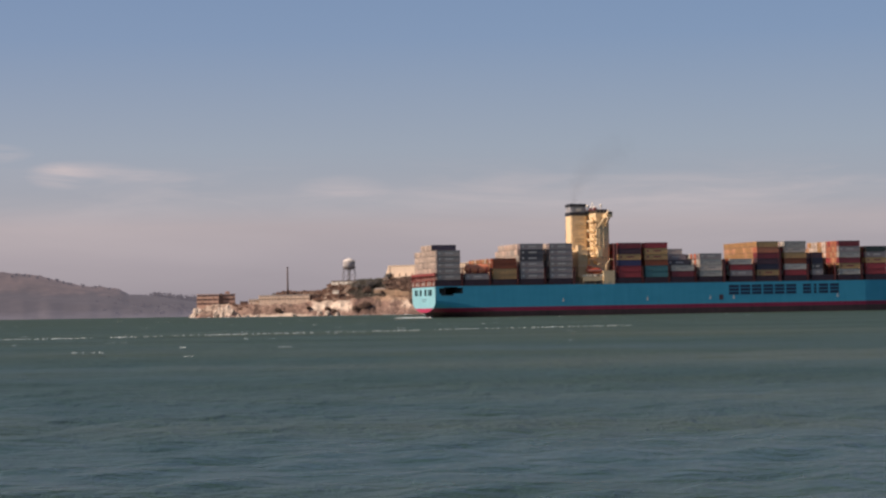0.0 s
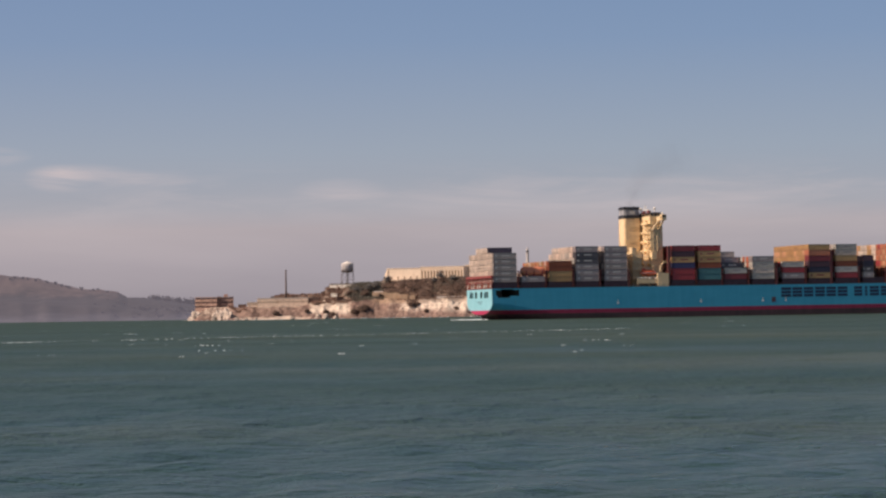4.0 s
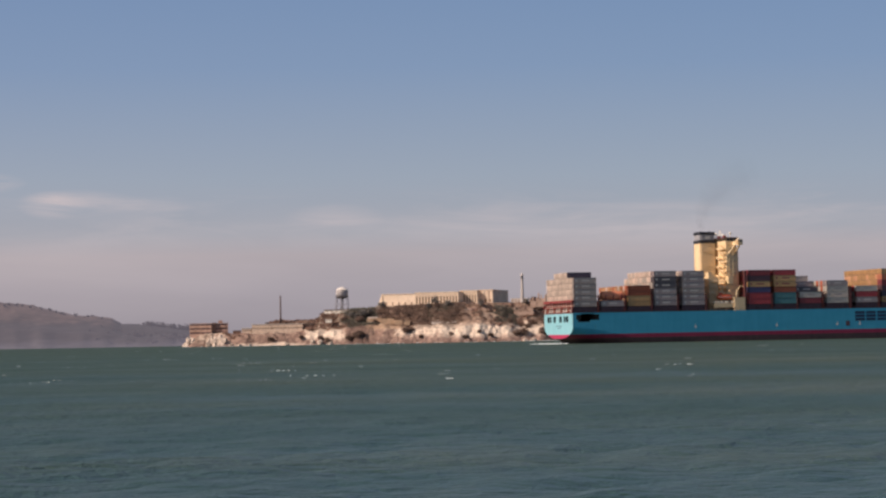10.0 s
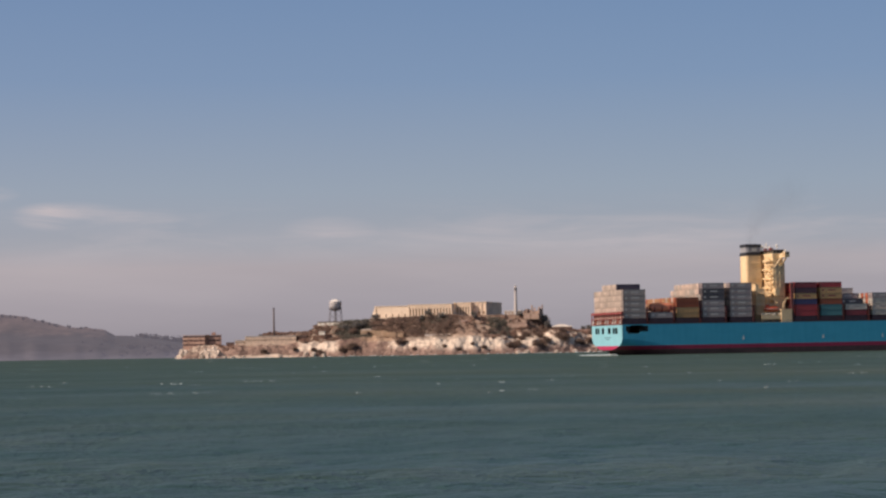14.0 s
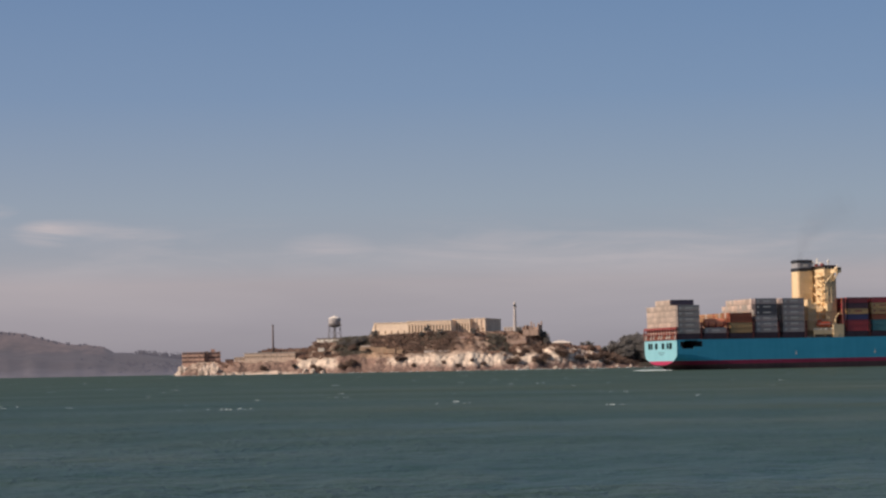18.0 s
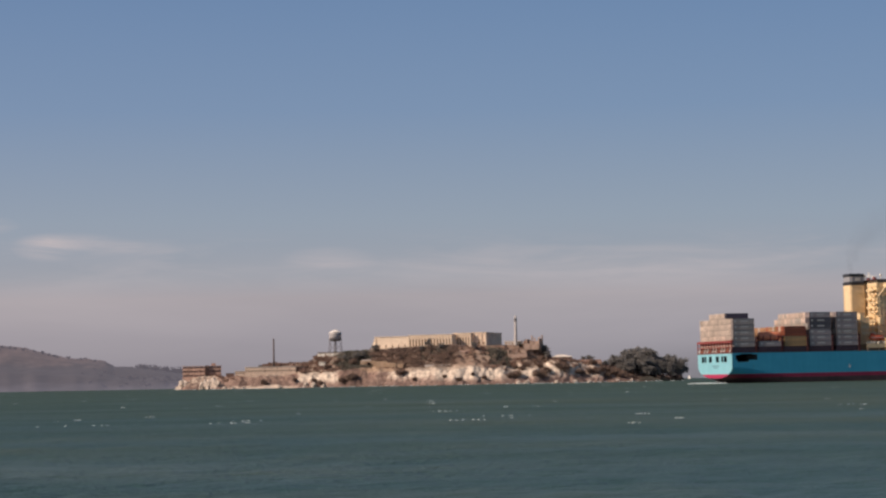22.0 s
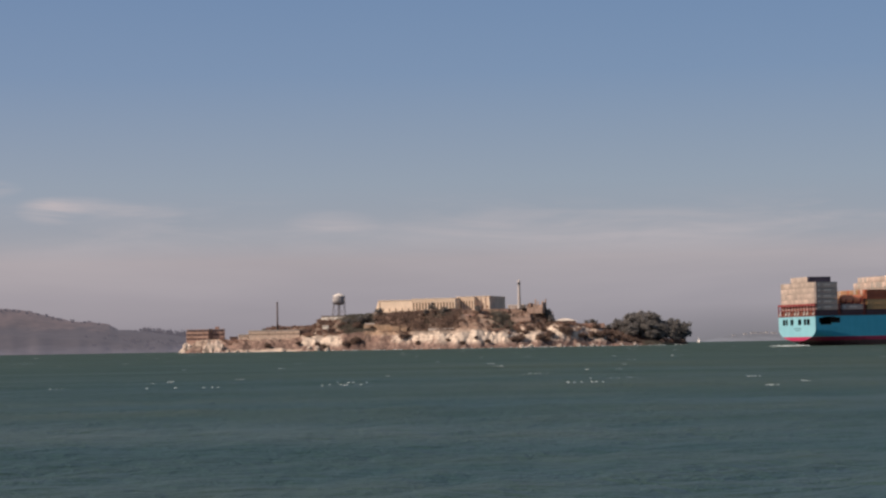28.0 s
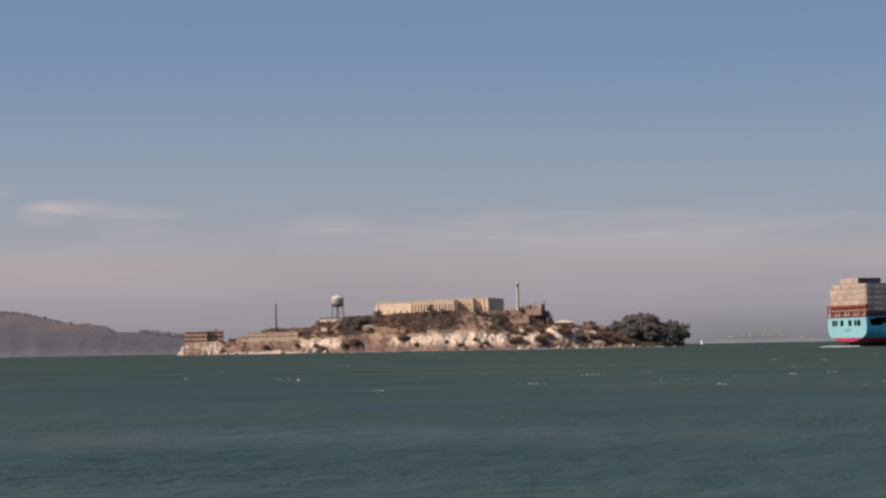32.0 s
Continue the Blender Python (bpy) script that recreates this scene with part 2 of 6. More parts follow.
def hull_material(name, dark, lite, red_dark, red_lite):
    """Blue topsides over a crimson band and a dark, wet lower band, by height above the keel line."""
    m = bpy.data.materials.new(name)
    m.use_nodes = True
    n = Nodes(m.node_tree)
    at = n.add("ShaderNodeTexCoord").outputs["Object"]
    xyz = n.add("ShaderNodeSeparateXYZ")
    n.link(at, xyz.inputs[0])
    streaks = n.noise(n.mapped(at, (0.45, 0.45, 0.05)), 1.0, 5.0, 0.6)
    plates = n.noise(n.mapped(at, (0.08, 0.08, 0.25)), 1.0, 3.0)
    tone = n.math("ADD", n.math("MULTIPLY", streaks, 0.5), n.math("MULTIPLY", plates, 0.5))
    blue = n.ramp(tone, [(0.3, dark), (0.7, lite)])
    red = n.ramp(tone, [(0.3, red_dark), (0.7, red_lite)])
    wet = n.ramp(tone, [(0.3, (0.045, 0.026, 0.030)), (0.7, (0.125, 0.062, 0.066))])
    z = n.math("ADD", xyz.outputs[2], n.math("MULTIPLY", n.math("SUBTRACT", streaks, 0.5), 0.25))
    col = n.mix(n.ramp(n.math("DIVIDE", z, 20.0), [(0.132, 0.0), (0.139, 1.0)]), wet, red)
    col = n.mix(n.ramp(n.math("DIVIDE", xyz.outputs[2], 20.0), [(0.233, 0.0), (0.236, 1.0)]), col, blue)
    rust = n.ramp(n.noise(n.mapped(at, (0.7, 0.7, 0.10), (3, 1, 0)), 1.0, 6.0, 0.7), [(0.64, 0.0), (0.76, 0.5)])
    col = n.mix(rust, col, (0.10, 0.08, 0.07))
    b = n.add("ShaderNodeBsdfPrincipled")
    n.link(col, b.inputs["Base Color"])
    b.inputs["Roughness"].default_value = 0.5
    bn = n.add("ShaderNodeBump")
    bn.inputs["Distance"].default_value = 0.05
    n.link(plates, bn.inputs["Height"])
    n.link(bn.outputs[0], b.inputs["Normal"])
    n.link(b.outputs[0], n.add("ShaderNodeOutputMaterial").inputs[0])
    return m


def rock_material():
    """Pale, stained cliffs low down, dry brown turf where the ground lies flatter."""
    m = bpy.data.materials.new("island_ground")
    m.use_nodes = True
    n = Nodes(m.node_tree)
    at = n.add("ShaderNodeTexCoord").outputs["Object"]
    big = n.noise(n.mapped(at, (0.03, 0.03, 0.06)), 1.0, 5.0, 0.6)
    fine = n.noise(n.mapped(at, (0.22, 0.22, 0.16)), 1.0, 5.0, 0.65)
    cracks = n.noise(n.mapped(at, (0.32, 0.4, 0.24)), 1.0, 6.0, 0.7, 0.6)
    rock = n.ramp(fine, [(0.3, (0.20, 0.125, 0.105)), (0.5, (0.34, 0.232, 0.190)), (0.7, (0.50, 0.385, 0.32))])
    place = n.add("ShaderNodeSeparateXYZ")
    n.link(at, place.inputs[0])
    along = n.math("DIVIDE", n.math("ADD", place.outputs[0], 270.0), 520.0)
    # bird-whitened stretches of the shore
    birds = n.ramp(along, [(0.0, 0.35), (0.11, 0.55), (0.15, 0.2), (0.25, 0.15), (0.265, 0.85), (0.335, 0.80), (0.348, 0.0), (0.41, 0.1), (0.47, 0.55),
                           (0.50, 0.85), (0.64, 0.92), (0.69, 0.82), (0.72, 0.6), (0.815, 0.65), (0.84, 0.3), (1.0, 0.15)])
    white = n.math("ADD", n.math("ADD", n.math("MULTIPLY", big, 0.6), n.math("MULTIPLY", cracks, 0.4)), n.math("MULTIPLY", birds, 0.24))
    white = n.ramp(white, [(0.585, 0.0), (0.675, 0.95)])
    high = n.ramp(n.math("DIVIDE", n.math("ADD", place.outputs[2], n.math("ADD", n.math("MULTIPLY", big, 6.0), n.math("MULTIPLY", fine, 5.0))), 20.0), [(0.40, 0.08), (0.60, 1.0)])
    white = n.math("MULTIPLY", white, high)
    rock = n.mix(white, rock, (0.82, 0.715, 0.605))
    rock = n.mix(n.ramp(cracks, [(0.36, 0.5), (0.47, 0.0)]), rock, (0.19, 0.13, 0.108))
    mottle = n.noise(n.mapped(at, (0.16, 0.2, 0.2), (5, 2, 1)), 1.0, 4.0, 0.6, 0.8)
    rock = n.mix(n.math("MULTIPLY", n.ramp(mottle, [(0.50, 0.0), (0.62, 0.6)]), n.math("SUBTRACT", 1.0, n.math("MULTIPLY", white, 0.65))), rock, (0.27, 0.175, 0.15))
    tan = n.ramp(along, [(0.0, 0.5), (0.16, 0.6), (0.24, 0.35), (0.265, 0.0), (0.37, 0.0), (0.395, 0.95), (0.43, 0.95), (0.445, 0.6), (0.46, 0.0), (0.54, 0.0), (0.56, 1.1), (0.61, 1.1), (0.63, 0.5), (0.70, 0.3), (1.0, 0.4)])
    turf = n.ramp(n.math("ADD", n.math("ADD", n.math("MULTIPLY", big, 0.55), n.math("MULTIPLY", fine, 0.3)), n.math("MULTIPLY", n.math("SUBTRACT", tan, 0.35), 0.22)),
                  [(0.33, (0.105, 0.072, 0.055)), (0.46, (0.185, 0.126, 0.098)), (0.58, (0.37, 0.265, 0.205))])
    nrm = n.add("ShaderNodeSeparateXYZ")
    n.link(n.add("ShaderNodeNewGeometry").outputs["Normal"], nrm.inputs[0])
    xyz = n.add("ShaderNodeSeparateXYZ")
    n.link(at, xyz.inputs[0])
    flatness = n.math("ADD", nrm.outputs[2], n.math("MULTIPLY", n.math("SUBTRACT", fine, 0.5), 0.5))
    lie = n.ramp(flatness, [(0.62, 0.0), (0.80, 1.0)])
    up = n.ramp(n.math("DIVIDE", n.math("ADD", xyz.outputs[2], n.math("SUBTRACT", n.math("MULTIPLY", big, 8.0), n.ramp(along, [(0.70, 0.0), (0.73, 7.0), (0.815, 7.0), (0.84, 0.0)]))), 40.0), [(0.42, 0.15), (0.58, 1.0)])
    col = n.mix(n.math("MAXIMUM", n.math("MULTIPLY", lie, up), n.ramp(up, [(0.75, 0.0), (1.0, 0.8)])), rock, turf)
    # a bare ochre bank below the cell house
    bank = n.math("MULTIPLY", n.ramp(along, [(0.372, 0.0), (0.385, 1.0), (0.44, 0.9), (0.47, 0.0)]), n.ramp(n.math("DIVIDE", n.math("ADD", place.outputs[2], n.math("MULTIPLY", fine, 3.0)), 40.0), [(0.36, 0.0), (0.42, 0.85), (0.62, 0.85), (0.68, 0.0)]))
    col = n.mix(bank, col, n.ramp(fine, [(0.35, (0.36, 0.245, 0.165)), (0.65, (0.55, 0.40, 0.28))]))
    tide = n.ramp(n.math("DIVIDE", n.math("ADD", xyz.outputs[2], n.math("ADD", n.math("MULTIPLY", fine, 5.0), n.math("MULTIPLY", big, 7.0))), 16.0), [(0.52, 0.92), (0.92, 0.0)])
    col = n.mix(tide, col, n.mix(n.ramp(cracks, [(0.40, 0.0), (0.62, 1.0)]), (0.15, 0.098, 0.085), (0.36, 0.255, 0.22)))
    # bare brown earth where the bank has slipped
    slip = n.ramp(along, [(0.04, 0.0), (0.055, 0.75), (0.08, 0.7), (0.088, 0.0), (0.12, 0.1), (0.14, 0.62), (0.20, 0.6), (0.22, 0.66), (0.255, 0.2), (0.335, 0.0), (0.35, 0.95), (0.378, 0.85), (0.40, 0.25), (0.43, 0.35), (0.45, 0.0), (0.845, 0.0), (0.88, 0.7)])
    slip = n.math("MULTIPLY", slip, n.ramp(fine, [(0.38, 1.0), (0.68, 0.25)]))
    col = n.mix(slip, col, (0.075, 0.047, 0.040))
    # pale strand at the foot of the shop row
    strand = n.math("MULTIPLY", n.ramp(along, [(0.125, 0.0), (0.14, 0.8), (0.16, 0.5), (0.175, 1.0), (0.25, 1.0), (0.268, 0.0)]),
                    n.ramp(n.math("DIVIDE", n.math("ADD", place.outputs[2], n.math("SUBTRACT", n.math("MULTIPLY", big, 11.0), n.math("MULTIPLY", cracks, 3.0))), 10.0), [(0.52, 1.0), (0.66, 0.0)]))
    col = n.mix(n.math("MULTIPLY", strand, 0.8), col, (0.70, 0.59, 0.50))
    b = n.add("ShaderNodeBsdfPrincipled")
    n.link(col, b.inputs["Base Color"])
    b.inputs["Roughness"].default_value = 0.9
    bn = n.add("ShaderNodeBump")
    bn.inputs["Distance"].default_value = 0.7
    n.link(cracks, bn.inputs["Height"])
    n.link(bn.outputs[0], b.inputs["Normal"])
    n.link(b.outputs[0], n.add("ShaderNodeOutputMaterial").inputs[0])
    return m


def haze(name, color, scale, glow, low=None):
    """Far land for the backdrop: dim ground, the haze of the air between painted in as glow."""
    m = bpy.data.materials.new(name)
    m.use_nodes = True
    n = Nodes(m.node_tree)
    at = n.add("ShaderNodeTexCoord").outputs["Object"]
    at = n.mapped(at, (1, 1, 3.5))
    tone = n.math("ADD", n.math("MULTIPLY", n.noise(at, scale, 5.0), 0.6), n.math("MULTIPLY", n.noise(at, scale * 6, 4.0), 0.4))
    b = n.add("ShaderNodeBsdfPrincipled")
    col = n.ramp(tone, [(0.35, tuple(c * 0.5 for c in color)), (0.65, tuple(c * 1.6 for c in color))])
    if low:
        xyz = n.add("ShaderNodeSeparateXYZ")
        n.link(at, xyz.inputs[0])
        wood = n.ramp(tone, [(0.35, tuple(c * 0.5 for c in low)), (0.65, tuple(c * 1.6 for c in low))])
        edge = n.math("ADD", n.math("DIVIDE", xyz.outputs[2], 245.0), n.math("MULTIPLY", tone, 0.5))
        col = n.mix(n.ramp(edge, [(0.70, 0.0), (0.80, 1.0)]), wood, col)
    n.link(col, b.inputs["Base Color"])
    b.inputs["Roughness"].default_value = 0.95
    # the painted haze glows strongest just over the water
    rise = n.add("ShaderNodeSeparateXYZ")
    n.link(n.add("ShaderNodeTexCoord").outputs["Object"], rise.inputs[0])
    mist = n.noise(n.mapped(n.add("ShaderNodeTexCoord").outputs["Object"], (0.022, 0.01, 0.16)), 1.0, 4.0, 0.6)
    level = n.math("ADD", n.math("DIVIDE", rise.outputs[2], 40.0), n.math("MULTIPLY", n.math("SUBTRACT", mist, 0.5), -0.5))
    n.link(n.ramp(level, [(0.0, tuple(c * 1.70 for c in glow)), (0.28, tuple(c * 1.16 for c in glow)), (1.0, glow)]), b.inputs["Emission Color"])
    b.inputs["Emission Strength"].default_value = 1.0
    n.link(b.outputs[0], n.add("ShaderNodeOutputMaterial").inputs[0])
    return m


M_WATER = water_material()
M_HULL = hull_material("hull_paint", (0.034, 0.332, 0.530), (0.054, 0.408, 0.615), (0.225, 0.012, 0.055), (0.33, 0.025, 0.078))
# hull paint again for the transom, sunlight put into the colour
M_HULLSUNLIT = hull_material("sunlit_hull_paint", (0.215, 0.50, 0.595), (0.285, 0.60, 0.70), (0.36, 0.022, 0.085), (0.50, 0.040, 0.120))
M_ROCK = rock_material()
M_FOAM = surface("sea_foam", (0.70, 0.81, 0.86), 0.8, scale=1.5, vary=0.12, bump=0.1)
M_BOULDER = surface("whitened_rock", (0.58, 0.50, 0.44), 0.9, scale=0.16, vary=0.65, bump=0.5, bump_scale=0.6, grime=(0.12, 0.08, 0.062))
M_LEAF = leaf_material("scrub_leaves", (0.35, 0.265, 0.225))
M_LEAFGREEN = leaf_material("green_scrub_leaves", (0.25, 0.24, 0.21))
M_LEAFRED = leaf_material("dry_red_brown_scrub", (0.38, 0.265, 0.22))
M_LEAF2 = leaf_material("tree_leaves", (0.33, 0.322, 0.315))
M_BARK = surface("bark", (0.10, 0.075, 0.055), 0.9, scale=1.0, vary=0.3, bump=0.03)
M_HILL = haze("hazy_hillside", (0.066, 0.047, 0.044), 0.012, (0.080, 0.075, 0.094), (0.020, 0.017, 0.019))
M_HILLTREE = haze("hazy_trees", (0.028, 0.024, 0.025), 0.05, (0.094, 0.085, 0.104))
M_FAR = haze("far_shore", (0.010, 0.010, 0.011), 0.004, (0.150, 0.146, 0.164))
# white walls greyed by haze put into their colour
M_FARWALL = surface("far_hazy_walls", (0.47, 0.455, 0.47), 0.8, scale=0.05, vary=0.1)
M_FARWHITE = surface("far_white_walls", (0.80, 0.78, 0.77), 0.8, scale=0.05, vary=0.1)
M_CREAM = surface("cream_paint", (0.79, 0.62, 0.39), 0.5, scale=0.3, vary=0.12, grime=(0.66, 0.50, 0.30))
M_CREAMDIM = surface("cream_steel", (0.74, 0.60, 0.38), 0.5, scale=0.6, vary=0.15)
M_WHITE = surface("white_steel", (0.78, 0.76, 0.70), 0.5, scale=0.5, vary=0.1)
M_BLACK = surface("funnel_black", (0.030, 0.032, 0.040), 0.5, scale=0.4, vary=0.3)
M_GREYBAND = surface("funnel_grey_band", (0.30, 0.31, 0.34), 0.5, scale=0.4, vary=0.2)
M_DECK = surface("deck_red_brown", (0.085, 0.040, 0.038), 0.7, scale=0.3, vary=0.3)
M_COAMING = surface("coaming_dark", (0.092, 0.052, 0.068), 0.6, scale=0.3, vary=0.35)
M_LASHDARK = surface("lashing_dark_red", (0.10, 0.033, 0.037), 0.6, scale=0.5, vary=0.3)
M_NAMEBAR = surface("faded_name_paint", (0.10, 0.22, 0.28), 0.6, scale=0.4, vary=0.2)
M_LASH = surface("lashing_red_oxide", (0.25, 0.050, 0.048), 0.6, scale=0.5, vary=0.3, grime=(0.16, 0.05, 0.04))
M_CAVE = surface("mooring_deck_paint", (0.105, 0.115, 0.125), 0.7, scale=0.4, vary=0.3)
M_LETTER = surface("navy_lettering", (0.012, 0.035, 0.085), 0.5, scale=0.4, vary=0.2)
M_ORANGE = surface("lifeboat_orange", (0.60, 0.115, 0.055), 0.4, scale=0.6, vary=0.12)
M_GLASS = surface("dark_window_glass", (0.02, 0.025, 0.03), 0.12, scale=0.3, vary=0.2)
M_PORT = surface("salted_window_glass", (0.20, 0.17, 0.14), 0.25, scale=0.3, vary=0.2)
M_CONC = surface("tan_concrete", (0.82, 0.695, 0.555), 0.85, scale=0.12, vary=0.15, bump=0.05, grime=(0.68, 0.55, 0.43))
M_WINBROWN = surface("brown_window_bars", (0.30, 0.21, 0.145), 0.7, scale=0.3, vary=0.25)
M_RUIN = surface("ruin_concrete", (0.44, 0.325, 0.27), 0.9, scale=0.2, vary=0.3, bump=0.05, grime=(0.15, 0.11, 0.09))
M_TAN = surface("ochre_bank_wall", (0.56, 0.41, 0.285), 0.9, scale=0.25, vary=0.25, bump=0.1, grime=(0.36, 0.245, 0.17))
M_CONC3 = surface("dull_tan_concrete", (0.76, 0.62, 0.50), 0.85, scale=0.12, vary=0.2, bump=0.05, grime=(0.34, 0.24, 0.19))
M_RUIN2 = surface("dark_red_brown_walls", (0.19, 0.125, 0.105), 0.9, scale=0.2, vary=0.3, bump=0.05)
M_CONC2 = surface("weathered_brown_concrete", (0.50, 0.335, 0.275), 0.85, scale=0.12, vary=0.25, bump=0.05, grime=(0.20, 0.12, 0.085))
M_SLOT = surface("dark_openings", (0.105, 0.068, 0.060), 0.8, scale=0.3, vary=0.3)
M_BAND = surface("brown_window_bands", (0.185, 0.125, 0.112), 0.8, scale=0.3, vary=0.3)
M_ROOF = surface("grey_roofing", (0.17, 0.14, 0.125), 0.85, scale=0.2, vary=0.25)
M_PALEROOF = surface("pale_roof", (0.72, 0.66, 0.60), 0.7, scale=0.2, vary=0.12)
M_STACK = surface("brick_stack", (0.105, 0.083, 0.083), 0.85, scale=0.4, vary=0.25)
M_TANK = surface("tank_grey_paint", (0.46, 0.45, 0.47), 0.55, scale=0.25, vary=0.2, grime=(0.20, 0.13, 0.10))
M_TANKTOP = surface("tank_white_roof", (0.80, 0.77, 0.74), 0.5, scale=0.25, vary=0.1)
M_TANKLOW = surface("tank_dark_bowl", (0.20, 0.18, 0.18), 0.6, scale=0.25, vary=0.25)
M_LIGHT = surface("lighthouse_white", (0.52, 0.49, 0.48), 0.7, scale=0.3, vary=0.12, grime=(0.50, 0.42, 0.37))
PAINT = {name: surface("box_" + name, col, 0.55, scale=0.25, vary=0.16, grime=tuple(c * 0.55 + 0.02 for c in col), each=0.24 if name == "reefer" else 0.14) for name, col in (
    # dull is reefer paint with the shade of the box sides put in
    ("reefer", (0.69, 0.595, 0.53)), ("dull", (0.40, 0.352, 0.340)), ("grey", (0.36, 0.315, 0.325)), ("slate", (0.11, 0.105, 0.125)), ("white", (0.52, 0.50, 0.47)),
    ("rust", (0.46, 0.12, 0.055)), ("brown", (0.28, 0.080, 0.042)), ("tan", (0.47, 0.30, 0.145)), ("red", (0.42, 0.060, 0.075)),
    ("maroon", (0.25, 0.046, 0.062)), ("plum", (0.10, 0.050, 0.072)), ("yellow", (0.54, 0.35, 0.17)), ("blue", (0.058, 0.058, 0.155)),
    ("peach", (0.60, 0.36, 0.22)), ("teal", (0.075, 0.215, 0.245)), ("navy", (0.040, 0.038, 0.072)), ("green", (0.048, 0.066, 0.066)), ("salmon", (0.52, 0.20, 0.12)))}
M_LOGO = surface("box_marking_white", (0.62, 0.60, 0.58), 0.6, scale=0.5, vary=0.1)
# shade of the gaps between stacked boxes, as a colour
M_GAPSHADE = surface("box_gap_shade", (0.13, 0.10, 0.085), 0.7, scale=0.5, vary=0.3)
M_BUSH = leaf_material("bush_leaves", (0.30, 0.228, 0.195))
M_TANKORANGE = surface("faded_orange_paint", (0.74, 0.27, 0.16), 0.45, scale=0.6, vary=0.15)

# ---- building helpers ----
def part(name, bm, material, parent=None, label="", smooth=False):
    """One mesh object from a bmesh (freed), under its parent. material: one or a list."""
    me = bpy.data.meshes.new(name)
    bm.to_mesh(me)
    bm.free()
    for m in material if isinstance(material, (list, tuple)) else [material]:
        me.materials.append(m)
    if smooth:
        me.shade_smooth()
    ob = new(name, me)
    if parent:
        ob.parent = parent
    if label:
        tagged(ob, label)
    return ob


def share(name, me, parent, x, y, z, rz=0.0):
    """A further object on a mesh that is there already."""
    ob = new(name, me)
    ob.parent = parent
    ob.matrix_basis = pose(x, y, z, 0, 0, rz)
    return ob


def box(bm, x0, x1, y0, y1, z0, z1, mat=0):
    v = [bm.verts.new((x, y, z)) for z in (z0, z1) for y in (y0, y1) for x in (x0, x1)]
    for q in ((0, 2, 3, 1), (4, 5, 7, 6), (0, 1, 5, 4), (1, 3, 7, 5), (3, 2, 6, 7), (2, 0, 4, 6)):
        bm.faces.new([v[i] for i in q]).material_index = mat
    return v


def tube(bm, a, b, r0, r1, n=8, mat=0, caps=True):
    """A tapered round bar from a to b."""
    a, b = Vector(a), Vector(b)
    q = (b - a).to_track_quat("Z", "Y")
    rings = []
    for c, r in ((a, r0), (b, r1)):
        rings.append([bm.verts.new(c + q @ Vector((r * math.cos(2 * math.pi * i / n), r * math.sin(2 * math.pi * i / n), 0))) for i in range(n)])
    for i in range(n):
        bm.faces.new((rings[0][i], rings[0][(i + 1) % n], rings[1][(i + 1) % n], rings[1][i])).material_index = mat
    if caps:
        bm.faces.new(rings[0][::-1]).material_index = mat
        bm.faces.new(rings[1]).material_index = mat


def lathe(bm, profile, n=20, mat=0, cx=0.0, cy=0.0):
    """A turned solid from (radius, height) pairs, bottom to top."""
    rings = [[bm.verts.new((cx + r * math.cos(2 * math.pi * i / n), cy + r * math.sin(2 * math.pi * i / n), z)) for i in range(n)] for r, z in profile]
    for lo, hi in zip(rings, rings[1:]):
        for i in range(n):
            bm.faces.new((lo[i], lo[(i + 1) % n], hi[(i + 1) % n], hi[i])).material_index = mat
    bm.faces.new(rings[0][::-1]).material_index = mat
    bm.faces.new(rings[-1]).material_index = mat


def grid_mesh(name, co, rows, cols, material, smooth=True):
    """A sheet of rows x cols points from an array of places."""
    i = np.arange(rows * cols).reshape(rows, cols)
    quads = np.stack((i[:-1, :-1], i[:-1, 1:], i[1:, 1:], i[1:, :-1]), -1).reshape(-1, 4)
    me = bpy.data.meshes.new(name)
    me.vertices.add(rows * cols)
    me.vertices.foreach_set("co", np.asarray(co, np.float32).ravel())
    me.loops.add(len(quads) * 4)
    me.loops.foreach_set("vertex_index", quads.ravel().astype(np.int32))
    me.polygons.add(len(quads))
    me.polygons.foreach_set("loop_start", (np.arange(len(quads)) * 4).astype(np.int32))
    me.update(calc_edges=True)
    me.materials.append(material)
    if smooth:
        me.shade_smooth()
    return new(name, me)


def ramp_of(table, x):
    xs, ys = zip(*table)
    return np.interp(x, xs, ys)


def fuzz(x, y, scale, seed=0.0, octaves=4):
    """Smooth noise, about -1 to 1, on arrays."""
    out = np.zeros(np.broadcast(x, y).shape)
    rng = np.random.RandomState(int(seed * 10) + 7)
    amp, freq = 1.0, scale
    for _ in range(octaves):
        for _ in range(3):
            a, p, q = rng.uniform(0, 2 * math.pi), rng.uniform(0, 6.3), rng.uniform(0, 6.3)
            out = out + amp / 3 * np.sin((x * math.cos(a) + y * math.sin(a)) * freq + p + 1.3 * np.sin((y * math.cos(a) - x * math.sin(a)) * freq * 0.7 + q))
        amp, freq = amp * 0.55, freq * 2.13
    return out


